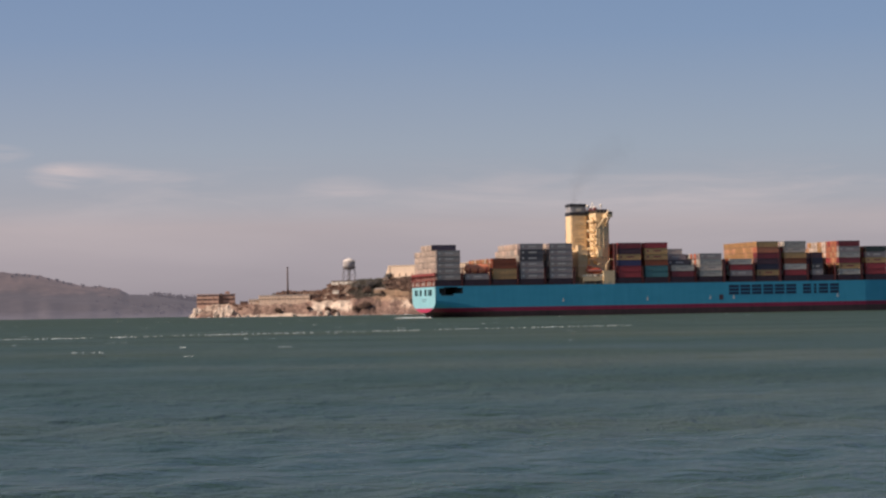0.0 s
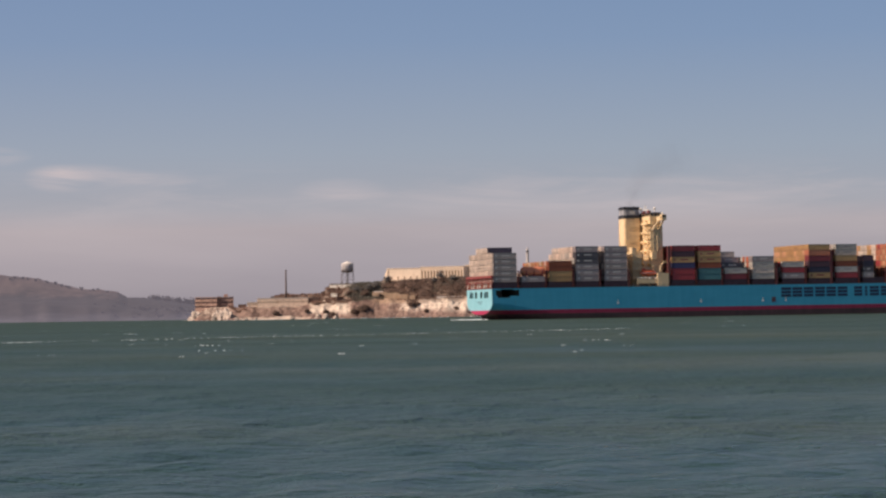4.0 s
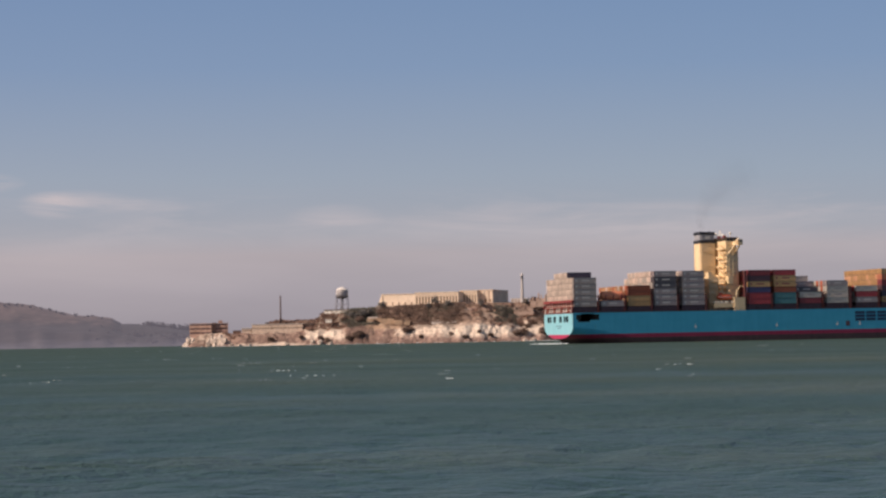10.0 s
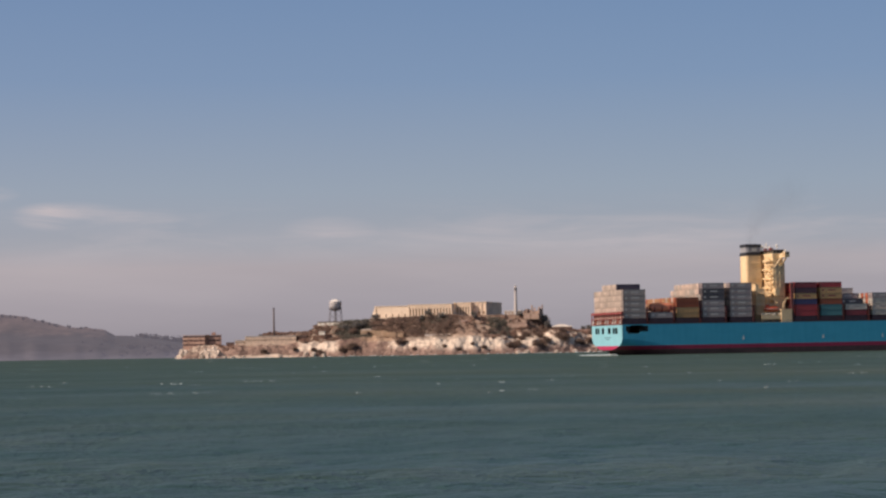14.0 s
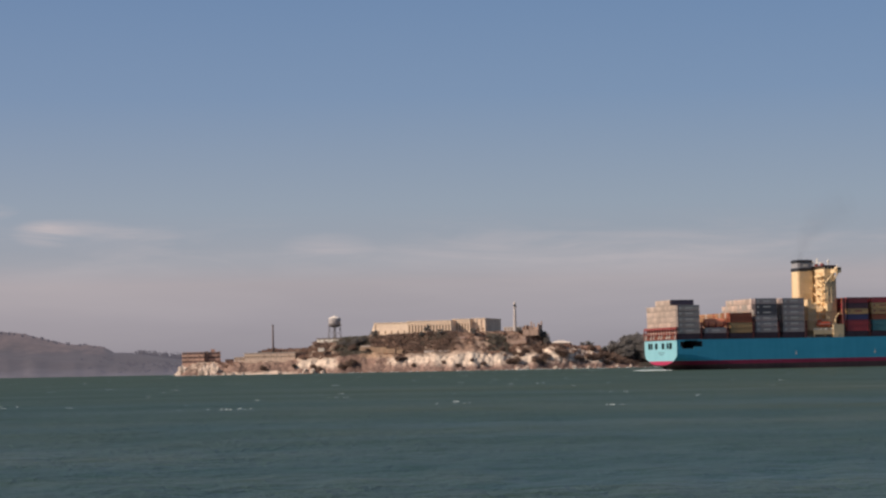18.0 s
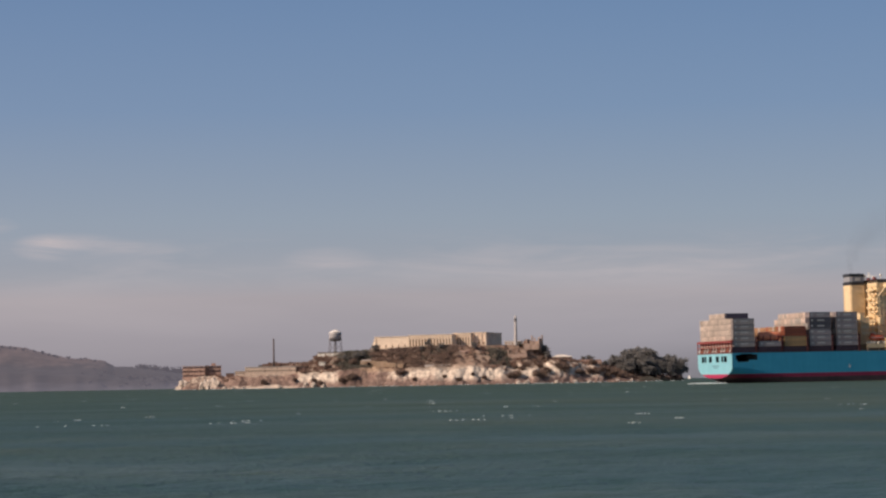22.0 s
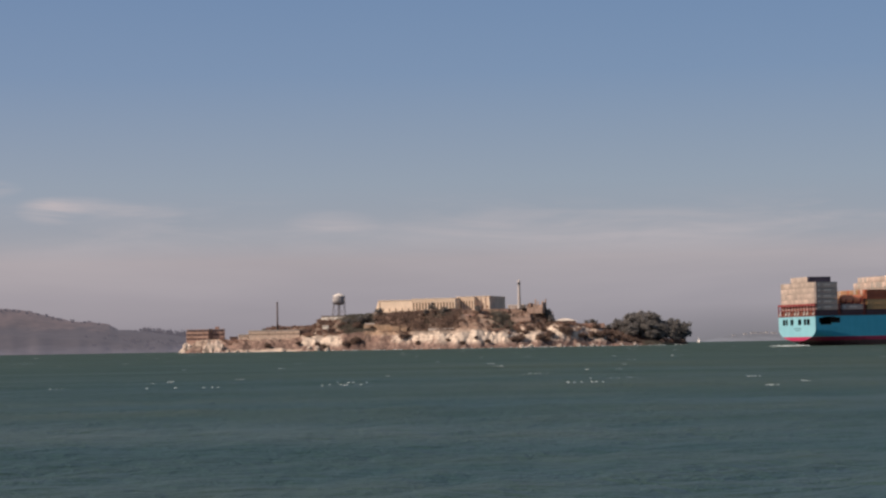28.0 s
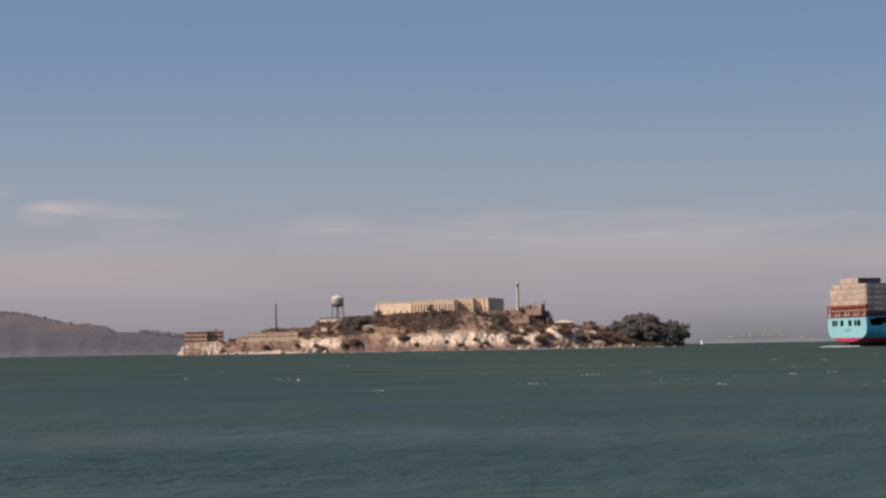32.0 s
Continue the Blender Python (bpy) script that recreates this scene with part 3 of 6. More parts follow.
# ---- water ----
def build_water():
    rng = np.random.RandomState(4)
    ys = np.concatenate(([-4000, -800, -60, 0], np.geomspace(12, 1300, 720), np.geomspace(1400, 6000, 14)))
    us = np.concatenate(([-1.0, -1.0, -1.0], np.linspace(-1, 1, 360), [1.0, 1.0, 1.0]))
    extra = np.concatenate(([-5000, -2500, -700], np.zeros(360), [700, 2500, 5000]))
    y = ys[:, None] * np.ones((1, len(us)))
    half = np.clip(0.24 * np.abs(ys) + 78, 78, 500)[:, None]
    x = half * us[None, :] + extra[None, :]
    z = np.zeros_like(x)
    for wave in np.geomspace(1.1, 26, 30):
        a = radians(-22 + rng.normal(0, 30))
        k = 2 * math.pi / wave
        gap = np.maximum(0.0066 * np.abs(y), 2 * half / 360)
        fade = np.clip(wave / (3.2 * gap) - 1.0, 0, 1)
        amp = 0.0135 * wave ** 0.26 * min(1.0, 4.5 / wave) ** 0.7
        ph = k * (x * math.cos(a) + y * math.sin(a)) + rng.uniform(0, 6.3) + 0.9 * np.sin(k * 0.31 * (y * math.cos(a) - x * math.sin(a)) + rng.uniform(0, 6.3))
        z += fade * amp * (np.sin(ph) + 0.28 * np.sin(2 * ph + 0.9))
    inside = (np.abs(extra)[None, :] < 1) & (y > 5) & (y < 1350)
    z = np.where(inside, z, 0)
    water = grid_mesh("water", np.stack((x, y, z), -1), len(ys), len(us), M_WATER)
    tagged(water, "choppy grey-green bay water under a breeze", "water", kind="structure")
    return water


water = build_water()

# ---- the island ----
SHORE = ((-270, 2062), (-245, 2030), (-200, 2002), (-130, 1985), (-60, 1965), (20, 1950), (90, 1960), (150, 1985), (200, 2008), (245, 2040))
CLIFF = ((-258, 1.0), (-250, 7), (-244, 14.6), (-212, 14.6), (-204, 12.6), (-194, 12.8), (-140, 12.6), (-120, 13.5), (-60, 16.5), (20, 18), (60, 17), (98, 16), (108, 19), (150, 19.5), (162, 15), (180, 8.5), (200, 5), (232, 2.5), (240, 0.8))
RIDGE = ((-258, 2), (-248, 8), (-225, 10), (-202, 11), (-186, 16), (-167, 24.5), (-125, 25), (-119, 30.5), (-114, 31), (-92, 33), (-66, 34.5), (-10, 36.5), (20, 37), (75, 38), (98, 38), (106, 35.5), (110, 22.6), (130, 21.6), (155, 22), (166, 19), (180, 16), (215, 11), (232, 4), (240, 1))


def shore_at(x):
    return ramp_of(SHORE, x)


def ground_at(x, y):
    """The island's height over the water."""
    x, y = np.asarray(x, float), np.asarray(y, float)
    d = y - shore_at(x) + 3.8 * fuzz(x, y * 0.3, 0.06, 1) + 1.2 * fuzz(x, y, 0.35, 2, 2)
    # steep gullies cut back into the cliffs
    cut = np.clip(0.26 - np.abs(fuzz(x, y * 0.3, 0.24, 41, 4)), 0, 1) / 0.26
    d = d - 1.7 * cut * np.clip(d / 4, 0, 1) * np.clip((32 - d) / 10, 0, 1)
    cliff, ridge = ramp_of(CLIFF, x), ramp_of(RIDGE, x)
    cliff = cliff * (1 + 0.20 * fuzz(x, 0 * y, 0.055, 8, 4))
    d = d + 6.0 * fuzz(x, y * 0.2, 0.035, 12, 3) * np.clip(d / 20, 0, 1)
    h = np.interp(d, (-14, 0), (-5, 0)) * (d < 0)
    up = np.clip(d / 17.0, 0, 1)
    h = h + cliff * (0.72 * up ** 0.8 + 0.28 * np.clip((d - 10) / 18.0, 0, 1))
    s = np.clip((d - 34) / 34.0, 0, 1)
    h = h + (ridge - cliff) * s * s * (3 - 2 * s)
    back = np.clip((d - 135) / 55.0, 0, 1)
    h = h * (1 - back) - 6 * back
    rough = fuzz(x, y, 0.16, 3, 5) * 1.0 * np.clip(d / 6, 0, 1) * np.clip(1.3 - s, 0.35, 1) * np.clip(cliff / 12.0, 0.1, 1)
    crag = (0.30 - np.abs(fuzz(x, y * 0.5, 0.19, 21, 4))) * 1.3 * np.clip(d / 5, 0, 1) * np.clip((46 - d) / 14, 0, 1) * np.clip(cliff / 13.0, 0.1, 1)
    grit = 0.55 * fuzz(x, y, 0.9, 31, 3) * np.clip(d / 5, 0, 1) * np.clip((60 - d) / 20, 0.3, 1) * np.clip(cliff / 12.0, 0.1, 1)
    return h + rough + crag + grit


def build_terrain():
    xs = np.arange(-272, 254, 1.15)
    ds = np.concatenate((np.arange(-16, 30, 0.9), np.arange(30, 80, 1.6), np.arange(80, 205, 5.0)))
    x = xs[None, :] * np.ones((len(ds), 1))
    y = shore_at(xs)[None, :] + ds[:, None]
    z = ground_at(x, y)
    jx = 0.7 * fuzz(x, y, 0.9, 5, 2)
    edge = np.minimum(1, np.minimum(x + 272, 253 - x) / 14.0)
    z = np.where(edge < 1, (z + 6) * np.clip(edge, 0, 1) - 6, z)
    ground = grid_mesh("island_ground", np.stack((x + jx, y, z), -1), len(ds), len(xs), M_ROCK, smooth=False)
    tagged(ground, "rocky island with pale stained cliffs and dry brown slopes", "island", kind="structure")


build_terrain()


def lumps(bm, rng, cx, cy, cz, rx, ry, rz, count, size, mat=0):
    """A clump of small leaf sprays, turned every way, filling an uneven ball."""
    for _ in range(count):
        v = Vector((rng.gauss(0, 1), rng.gauss(0, 1), rng.gauss(0, 1))).normalized() * rng.uniform(0.35, 1.08)
        c = Vector((cx + v.x * rx, cy + v.y * ry, cz + v.z * rz))
        q = Euler((rng.uniform(0, 6.3), rng.uniform(0, 6.3), rng.uniform(0, 6.3))).to_matrix()
        s = size * rng.uniform(0.6, 1.3)
        pts = [bm.verts.new(c + q @ Vector(p) * s) for p in ((-0.6, -0.35, 0.1), (0.15, -0.6, -0.1), (0.65, 0.1, 0.12), (0.05, 0.6, -0.12), (-0.55, 0.3, 0.0))]
        bm.faces.new(pts).material_index = mat


# stretches of scrub: from x, to x, from d, to d inland, how many clumps, their size, which leaves
SCRUB = (
    (-100, -64, 36, 68, 210, 2.0, "green"), (-92, -70, 30, 44, 50, 1.9, "green"), (-66, -44, 48, 68, 95, 1.9, "brown"), (-46, -16, 38, 70, 270, 2.0, "brown"),
    (-18, 20, 37, 70, 380, 2.0, "brown"), (-14, 10, 50, 66, 60, 2.4, "green"), (18, 50, 44, 66, 46, 1.5, "red"), (32, 37, 40, 58, 20, 1.8, "brown"), (48, 70, 34, 58, 120, 2.0, "green"),
    (66, 88, 38, 60, 60, 1.8, "red"), (86, 110, 36, 60, 90, 2.0, "brown"), (-134, -102, 36, 62, 110, 1.7, "red"), (-126, -104, 50, 66, 50, 1.8, "brown"), (-110, -94, 26, 38, 40, 1.7, "red"),
    (-192, -134, 52, 72, 60, 1.4, "red"), (-180, -172, 56, 64, 14, 2.0, "brown"), (104, 140, 40, 52, 34, 1.5, "red"), (138, 166, 30, 50, 90, 2.0, "red"),
    (160, 182, 14, 46, 150, 2.2, "brown"), (178, 216, 8, 30, 230, 2.1, "brown"), (182, 214, 26, 44, 130, 2.4, "green"), (206, 240, 4, 22, 190, 1.9, "green"), (196, 240, 2, 12, 150, 2.3, "green"),
    (-60, -30, 34, 46, 20, 1.4, "red"), (40, 66, 20, 34, 16, 1.6, "red"), (108, 160, 14, 32, 60, 1.7, "red"), (-214, -196, 18, 30, 18, 1.5, "red"))


def build_scrub():
    """Low scrub in ragged patches over the island's slopes, thickest at the middle of each patch."""
    rng = random.Random(11)
    leaves = {"green": (M_LEAFGREEN, "dark green scrub on the island slope"), "brown": (M_LEAF, "dark dry brown scrub on the island slope"), "red": (M_LEAFRED, "sparse reddish dry scrub on the island slope")}
    for x0, x1, d0, d1, count, size, kind in SCRUB:
        bm = bmesh.new()
        for _ in range(count):
            x = rng.triangular(x0 - 4, x1 + 4) if rng.random() < 0.4 else rng.uniform(x0, x1)
            d = rng.uniform(d0, d1) + rng.gauss(0, 1.5)
            y = float(shore_at(x)) + d
            z = float(ground_at(x, y))
            if z < 0.3 or x > 240:
                continue
            r = size * rng.uniform(0.55, 1.2)
            lumps(bm, rng, x, y, z + r * 0.3, r * 1.5, r * 1.2, r * 0.62, int(30 + 14 * r), 0.62)
        tagged(part("scrub", bm, leaves[kind][0]), leaves[kind][1], "shrubs", kind="stuff")


build_scrub()


def tree_mesh(name, height, spread, seed, flat=0.55):
    """A wind-bent tree: tapered trunk with limbs, and a ragged crown of leaf sprays."""
    rng = random.Random(seed)
    base = new(name)
    bm = bmesh.new()
    lean = Vector((rng.uniform(0.02, 0.12), rng.uniform(-0.04, 0.04), 0)) * height
    fork = Vector((lean.x * 0.5, lean.y * 0.5, height * 0.22))
    tube(bm, (0, 0, -1.2), fork, height * 0.045, height * 0.03, 7)
    tips = []
    for i in range(7):
        a = 2 * math.pi * i / 7 + rng.uniform(-0.3, 0.3)
        tip = lean + Vector((math.cos(a) * spread * rng.uniform(0.35, 0.8), math.sin(a) * spread * rng.uniform(0.35, 0.8), height * rng.uniform(0.36, 0.88)))
        tube(bm, fork, tip, height * 0.02, height * 0.007, 5)
        tips.append(tip)
    part("trunk", bm, M_BARK, base)
    bm = bmesh.new()
    for tip in tips:
        r = spread * rng.uniform(0.32, 0.5)
        lumps(bm, rng, tip.x, tip.y, tip.z, r * 1.15, r * 1.15, r * flat, 230, height * 0.036)
        for _ in range(2):
            o = Vector((rng.uniform(-1, 1), rng.uniform(-1, 1), rng.uniform(-0.5, 0.7))) * r
            lumps(bm, rng, tip.x + o.x, tip.y + o.y, tip.z + o.z, r * 0.5, r * 0.5, r * 0.4, 80, height * 0.034)
    lumps(bm, rng, lean.x, lean.y, height * 0.55, spread * 0.75, spread * 0.75, height * 0.34, 620, height * 0.036)
    part("crown", bm, M_LEAF2, base)
    return tagged(base, "wind-shaped dark evergreen tree on the island", "tree", "island trees")


def plant_bushes():
    """Single dark bushes on the cliffs and slopes."""
    rng = random.Random(31)
    # the bushes at x -117 and -112 stand for a dark cliff gash
    for x, d, r in ((-117, 5, 3.0), (-112, 4, 3.2), (-90, 5, 4.6), (-84, 6, 5.6), (-79, 8, 4.0), (-82, 40, 4.5), (-97, 46, 4.0), (-66, 40, 2.8), (-36, 14, 4.2), (-31, 18, 2.8), (6, 10, 2.2), (44, 8, 2.4), (62, 26, 3.0),
                    (68, 11, 4.6), (74, 12, 5.4), (79, 20, 3.6), (84, 26, 4.2), (94, 8, 5.0), (99, 10, 7.0), (104, 12, 5.6), (98, 22, 4.6), (116, 12, 4.6), (120, 10, 6.4), (123, 14, 4.4), (119, 20, 3.8), (134, 9, 3.6), (138, 10, 3.0), (146, 11, 4.4), (151, 10, 5.2), (149, 20, 4.6), (158, 14, 4.8), (162, 10, 4.4), (165, 20, 4.6), (170, 12, 4.2), (176, 8, 3.6),
                    (-166, 5, 3.8), (-176, 44, 2.2), (-136, 8, 2.6), (-226, 10, 2.2), (-128, 30, 2.2), (104, 30, 3.4), (74, 34, 3.4), (50, 40, 3.0), (-50, 46, 2.6), (-6, 56, 3.4), (-22, 8, 2.2), (20, 7, 2.6), (33, 9, 2.0), (212, 6, 3.4), (218, 8, 3.6), (223, 6, 3.8), (228, 8, 4.2), (233, 8, 4.4), (237, 10, 4.0)):
        y = float(shore_at(x)) + d
        z = float(ground_at(x, y))
        bm = bmesh.new()
        for _ in range(5):
            lumps(bm, rng, x + rng.uniform(-0.5, 0.5) * r, y + rng.uniform(-0.4, 0.4) * r, z + r * rng.uniform(0.3, 0.75), r * 0.75, r * 0.7, r * 0.62, 150, 0.66)
        bush = part("bush", bm, M_BUSH)
        tagged(bush, "dark rounded bush on the island's rocks", "bush", "island bushes")


plant_bushes()


def pile_boulders():
    """Loose whitened rocks along the waterline."""
    rng = random.Random(77)
    for x, d, r in ((-255, 3, 2.0), (-252, 4, 3.2), (-249, 7, 4.4), (-246, 9, 3.4), (-227, 5, 3.4), (-224, 8, 4.6), (-220, 4, 3.6), (-217, 8, 4.8), (-213, 5, 3.8), (-210, 8, 2.8), (-205, 2, 2.0), (-196, 1, 1.8), (-186, 2, 1.6),
                    (-150, 1, 1.8), (-125, 2, 3.0), (-118, 0, 2.6), (-108, 2, 2.4), (76, 1, 2.4), (84, 2, 2.8), (112, 1, 2.2), (130, 1, 2.4), (144, 0, 2.0), (172, 1, 1.8), (186, 1, 1.6)):
        bm = bmesh.new()
        bmesh.ops.create_icosphere(bm, subdivisions=3, radius=1.0)
        seed = rng.uniform(0, 50)
        for v in bm.verts:
            k = 1 + 0.5 * noise.noise(v.co * 1.7 + Vector((seed, 0, 0))) + 0.3 * noise.noise(v.co * 4.6 + Vector((0, seed, 0)))
            v.co = Vector((v.co.x * k * r * 1.1, v.co.y * k * r, v.co.z * k * r * (0.95 if r < 3.3 else 1.5)))
        y = float(shore_at(x)) + d
        ob = part("boulder", bm, M_BOULDER)
        ob.matrix_basis = pose(x, y, max(0.3, float(ground_at(x, y)) * 0.6 + r * 0.2), 0, 0, rng.uniform(0, 360))
        tagged(ob, "bird-whitened boulder at the island's waterline", "boulder", "shore boulders")


pile_boulders()


def plant_trees():
    kinds = [tree_mesh("tree", 15, 7.0, 3), tree_mesh("tree", 15, 5.2, 8, 0.8), tree_mesh("tree", 15, 8.0, 14, 0.5)]
    spots = ((181, 46, 15), (187, 48, 25), (190, 40, 26), (197, 50, 24), (203, 44, 27), (209, 40, 28), (188, 24, 18), (200, 22, 20), (212, 30, 22), (219, 34, 20),
             (230, 26, 25), (235, 22, 22), (224, 16, 18), (194, 30, 22), (207, 24, 20), (216, 20, 16), (176, 40, 15), (173, 48, 14), (170, 42, 11), (180, 32, 16), (184, 18, 14), (142, 46, 7), (147, 48, 7), (104, 46, 10), (105, 40, 9),
             (222, 28, 20), (238, 16, 17), (228, 12, 13), (214, 12, 12), (204, 12, 13),
             (100, 52, 7), (86, 64, 6), (80, 56, 7), (-84, 44, 8), (-78, 46, 9), (-72, 50, 8), (-90, 48, 7), (-175, 60, 6), (-60, 62, 8), (-8, 66, 9),
             (-14, 60, 8), (4, 58, 7), (36, 56, 9), (147, 36, 8), (163, 32, 9))
    rng = random.Random(5)
    first = {}
    for x, d, h in spots:
        kind = rng.randrange(3)
        y = float(shore_at(x)) + d
        z = float(ground_at(x, y))
        m = pose(x, y, z - 0.2, 0, 0, rng.uniform(0, 360)) @ Matrix.Diagonal((h / 15, h / 15, h / 15, 1))
        if kind in first:
            ob = copy_thing(kinds[kind], pose(x, y, z - 0.2, 0, 0, rng.uniform(0, 360)))
            ob.scale = (h / 15,) * 3
        else:
            first[kind] = True
            kinds[kind].matrix_basis = m


plant_trees()


def block_house(name, label, x0, x1, y0, y1, z0, z1, mats, floors, bays, slot, rz=0.0, at=None, roof=0.5, deep=6.0):
    """A plain concrete building: walls, parapet roof, and one window slot a bay and floor on the side that faces the bay."""
    base = new(name)
    cx, cy = ((x0 + x1) / 2, (y0 + y1) / 2) if at is None else at
    w, dpt, h = x1 - x0, y1 - y0, z1 - z0
    base.matrix_basis = pose(cx, cy, z0, 0, 0, rz)
    bm = bmesh.new()
    box(bm, -w / 2, w / 2, -dpt / 2, dpt / 2, -deep, h)
    part("wall", bm, mats[0], base)
    bm = bmesh.new()
    box(bm, -w / 2 - 0.4, w / 2 + 0.4, -dpt / 2 - 0.4, dpt / 2 + 0.4, h, h + roof)
    part("roof", bm, mats[1], base)
    bw, bh, z_lo = slot[:3]
    step, rise = w / bays, h / floors
    bm = bmesh.new()
    box(bm, -bw / 2, bw / 2, -0.12, 0.12, 0, bh)
    first = part("window", bm, M_SLOT if mats[0] in (M_RUIN, M_RUIN2) else M_WINBROWN, base)
    mesh = first.data
    spots = [(-w / 2 + step * (i + 0.5), rise * f + z_lo) for f in range(floors) for i in range(bays)]
    first.matrix_basis = pose(spots[0][0], -dpt / 2 - 0.05, spots[0][1])
    for x, z in spots[1:]:
        share("window", mesh, base, x, -dpt / 2 - 0.05, z)
    return tagged(base, label, "building")


def banded(name, label, w, dpt, h, floors, m):
    """A shop building whose floors show as pale parapets and dark window bands."""
    base = new(name)
    base.matrix_basis = m
    bm = bmesh.new()
    box(bm, -w / 2 + 0.5, w / 2 - 0.5, -dpt / 2 + 0.5, dpt / 2 - 0.5, -5, h - 0.3)
    part("core", bm, M_BAND, base, "dark broken window bands")
    rise = h / floors
    for f in range(floors):
        bm = bmesh.new()
        box(bm, -w / 2, w / 2, -dpt / 2, dpt / 2, f * rise - (4 if f == 0 else 0), f * rise + rise * 0.54)
        part("wall", bm, M_CONC2, base)
        n = max(3, int(w / 4.5))
        bm = bmesh.new()
        box(bm, -0.16, 0.16, -0.25, 0.25, 0, rise * 0.46)
        p = part("pillar", bm, M_CONC2, base)
        p.matrix_basis = pose(-w / 2 + 0.25, -dpt / 2 + 0.3, f * rise + rise * 0.54)
        for i in range(1, n + 1):
            share("pillar", p.data, base, -w / 2 + 0.25 + (w - 0.5) * i / n, -dpt / 2 + 0.3, f * rise + rise * 0.54)
    bm = bmesh.new()
    box(bm, -w / 2 - 0.3, w / 2 + 0.3, -dpt / 2 - 0.3, dpt / 2 + 0.3, h, h + 0.5)
    part("roof", bm, M_CONC2, base)
    return tagged(base, label, "building")


def build_island_buildings():
    banded("workshop_building", "weathered brown concrete workshop with dark window bands by the shore", 22, 14, 12.2, 3, pose(-238.2, 2052, 10.2, 0, 0, -6))
    right = banded("workshop_building", "brown concrete workshop wing with dark window bands", 15, 14, 12.4, 3, pose(-220.4, 2055, 10.2, 0, 0, 5))
    bm = bmesh.new()
    box(bm, -2.0, 2.0, -2.0, 2.0, 12.9, 15.2)
    part("roof_hut", bm, M_CONC2, right)
    bm = bmesh.new()
    box(bm, -7.9, -4.4, -8.6, -4.0, -3, 13.1)
    part("stair_tower", bm, M_RUIN2, right, "dark brown stair tower between the wings")
    block_house("long_shop_building", "long low tan concrete building with small windows", -187, -137.6, 2028, 2040, 13.2, 20.4, (M_CONC3, M_PALEROOF), 1, 20, (1.5, 1.2, 3.2, 0), rz=0.0)
    block_house("shop_annex", "low tan annex at the end of the shop building", -197, -187.6, 2029, 2038, 13.0, 16.8, (M_CONC3, M_PALEROOF), 1, 4, (1.2, 1.0, 1.4, 0), rz=0.0)
    block_house("dark_shop", "dark brown building closing the shop row", -137.4, -127.4, 2030, 2040, 13.0, 20.2, (M_RUIN2, M_ROOF), 2, 3, (1.2, 1.2, 1.2, 0), rz=0.0)
    block_house("low_shed", "low dark red shed beside the workshop", -207.5, -200.0, 2048, 2054, 11.5, 15.0, (M_RUIN2, M_ROOF), 1, 2, (1.0, 1.0, 1.2, 0), rz=0.0, roof=0.3)
    block_house("white_shed", "small white shed on the slope", -114.4, -108.8, 2017, 2020, 22.0, 24.4, (M_WHITE, M_PALEROOF), 1, 2, (0.8, 0.8, 0.8, 0), rz=-8, roof=0.2, deep=1.0)
    block_house("white_hut", "small white hut below the cell house", -65.4, -61.0, 2026, 2030, 28.6, 34.0, (M_WHITE, M_PALEROOF), 1, 2, (0.8, 1.4, 2.4, 0), rz=-8, roof=0.3, deep=2.0)
    block_house("terrace_house", "pale ruined house on the slope", 21.0, 27.6, 2006, 2011, 27.6, 31.6, (M_CONC2, M_PALEROOF), 1, 3, (1.0, 1.8, 1.0, 0), rz=-8, roof=0.3, deep=1.5)
    base = new("ruined_quarters")
    base.matrix_basis = pose(77.8, 2008, 26.5, 0, 0, -12)
    shards = random.Random(3)
    for k in range(9):
        x0 = -9.5 + 2.1 * k
        for y0, low in ((-4.0, 3.4), (3.2, 5.4)):
            bm = bmesh.new()
            box(bm, x0, x0 + shards.uniform(1.0, 1.5), y0, y0 + 0.8, -2, low + shards.uniform(0.2, 3.6))
            part("wall", bm, M_RUIN, base)
    for y0, h in ((-4.1, 1.6), (3.1, 3.2)):
        bm = bmesh.new()
        box(bm, -9.6, 9.4, y0, y0 + 0.7, -2, h)
        part("wall", bm, M_RUIN, base)
    for x0 in (-9.6, -2.4, 4.2, 8.6):
        bm = bmesh.new()
        box(bm, x0, x0 + 0.8, -3.4, 3.2, -2, shards.uniform(3.5, 6.5))
        part("wall", bm, M_RUIN, base)
    tagged(base, "roofless ruined concrete quarters on the slope below the lighthouse", "ruin")
    # cell house: a long block and two shorter ones stepping towards the light
    def cell(x_left, length, depth, z0, z1, bays, label, win=(1.9, 7.0), back=0.0, slant=0.0, paint=M_CONC):
        base = new("cell_house")
        base.matrix_basis = pose(x_left * 1.028, 2066 - (x_left + 64) * 0.306 + back, z0, 0, 0, -17)
        bm = bmesh.new()
        box(bm, 0, length, 0, depth, -8, z1 - z0)
        if slant:
            for v in bm.verts:
                if v.co.x < 1:
                    v.co.x += slant if v.co.z > 1 else -slant * 0.6
        part("wall", bm, paint, base)
        bm = bmesh.new()
        box(bm, slant - 0.4, length + 0.4, -0.5, depth + 0.4, z1 - z0, z1 - z0 + 0.6)
        part("roof", bm, M_CONC, base)
        bm = bmesh.new()
        box(bm, -win[0] / 2, win[0] / 2, -0.1, 0.1, 0, win[1])
        w = part("window", bm, M_WINBROWN, base)
        w.matrix_basis = pose(length * 0.5 / bays + slant, -0.03, 2.2)
        for i in range(1, bays):
            share("window", w.data, base, length * (i + 0.5) / bays, -0.03, 2.2)
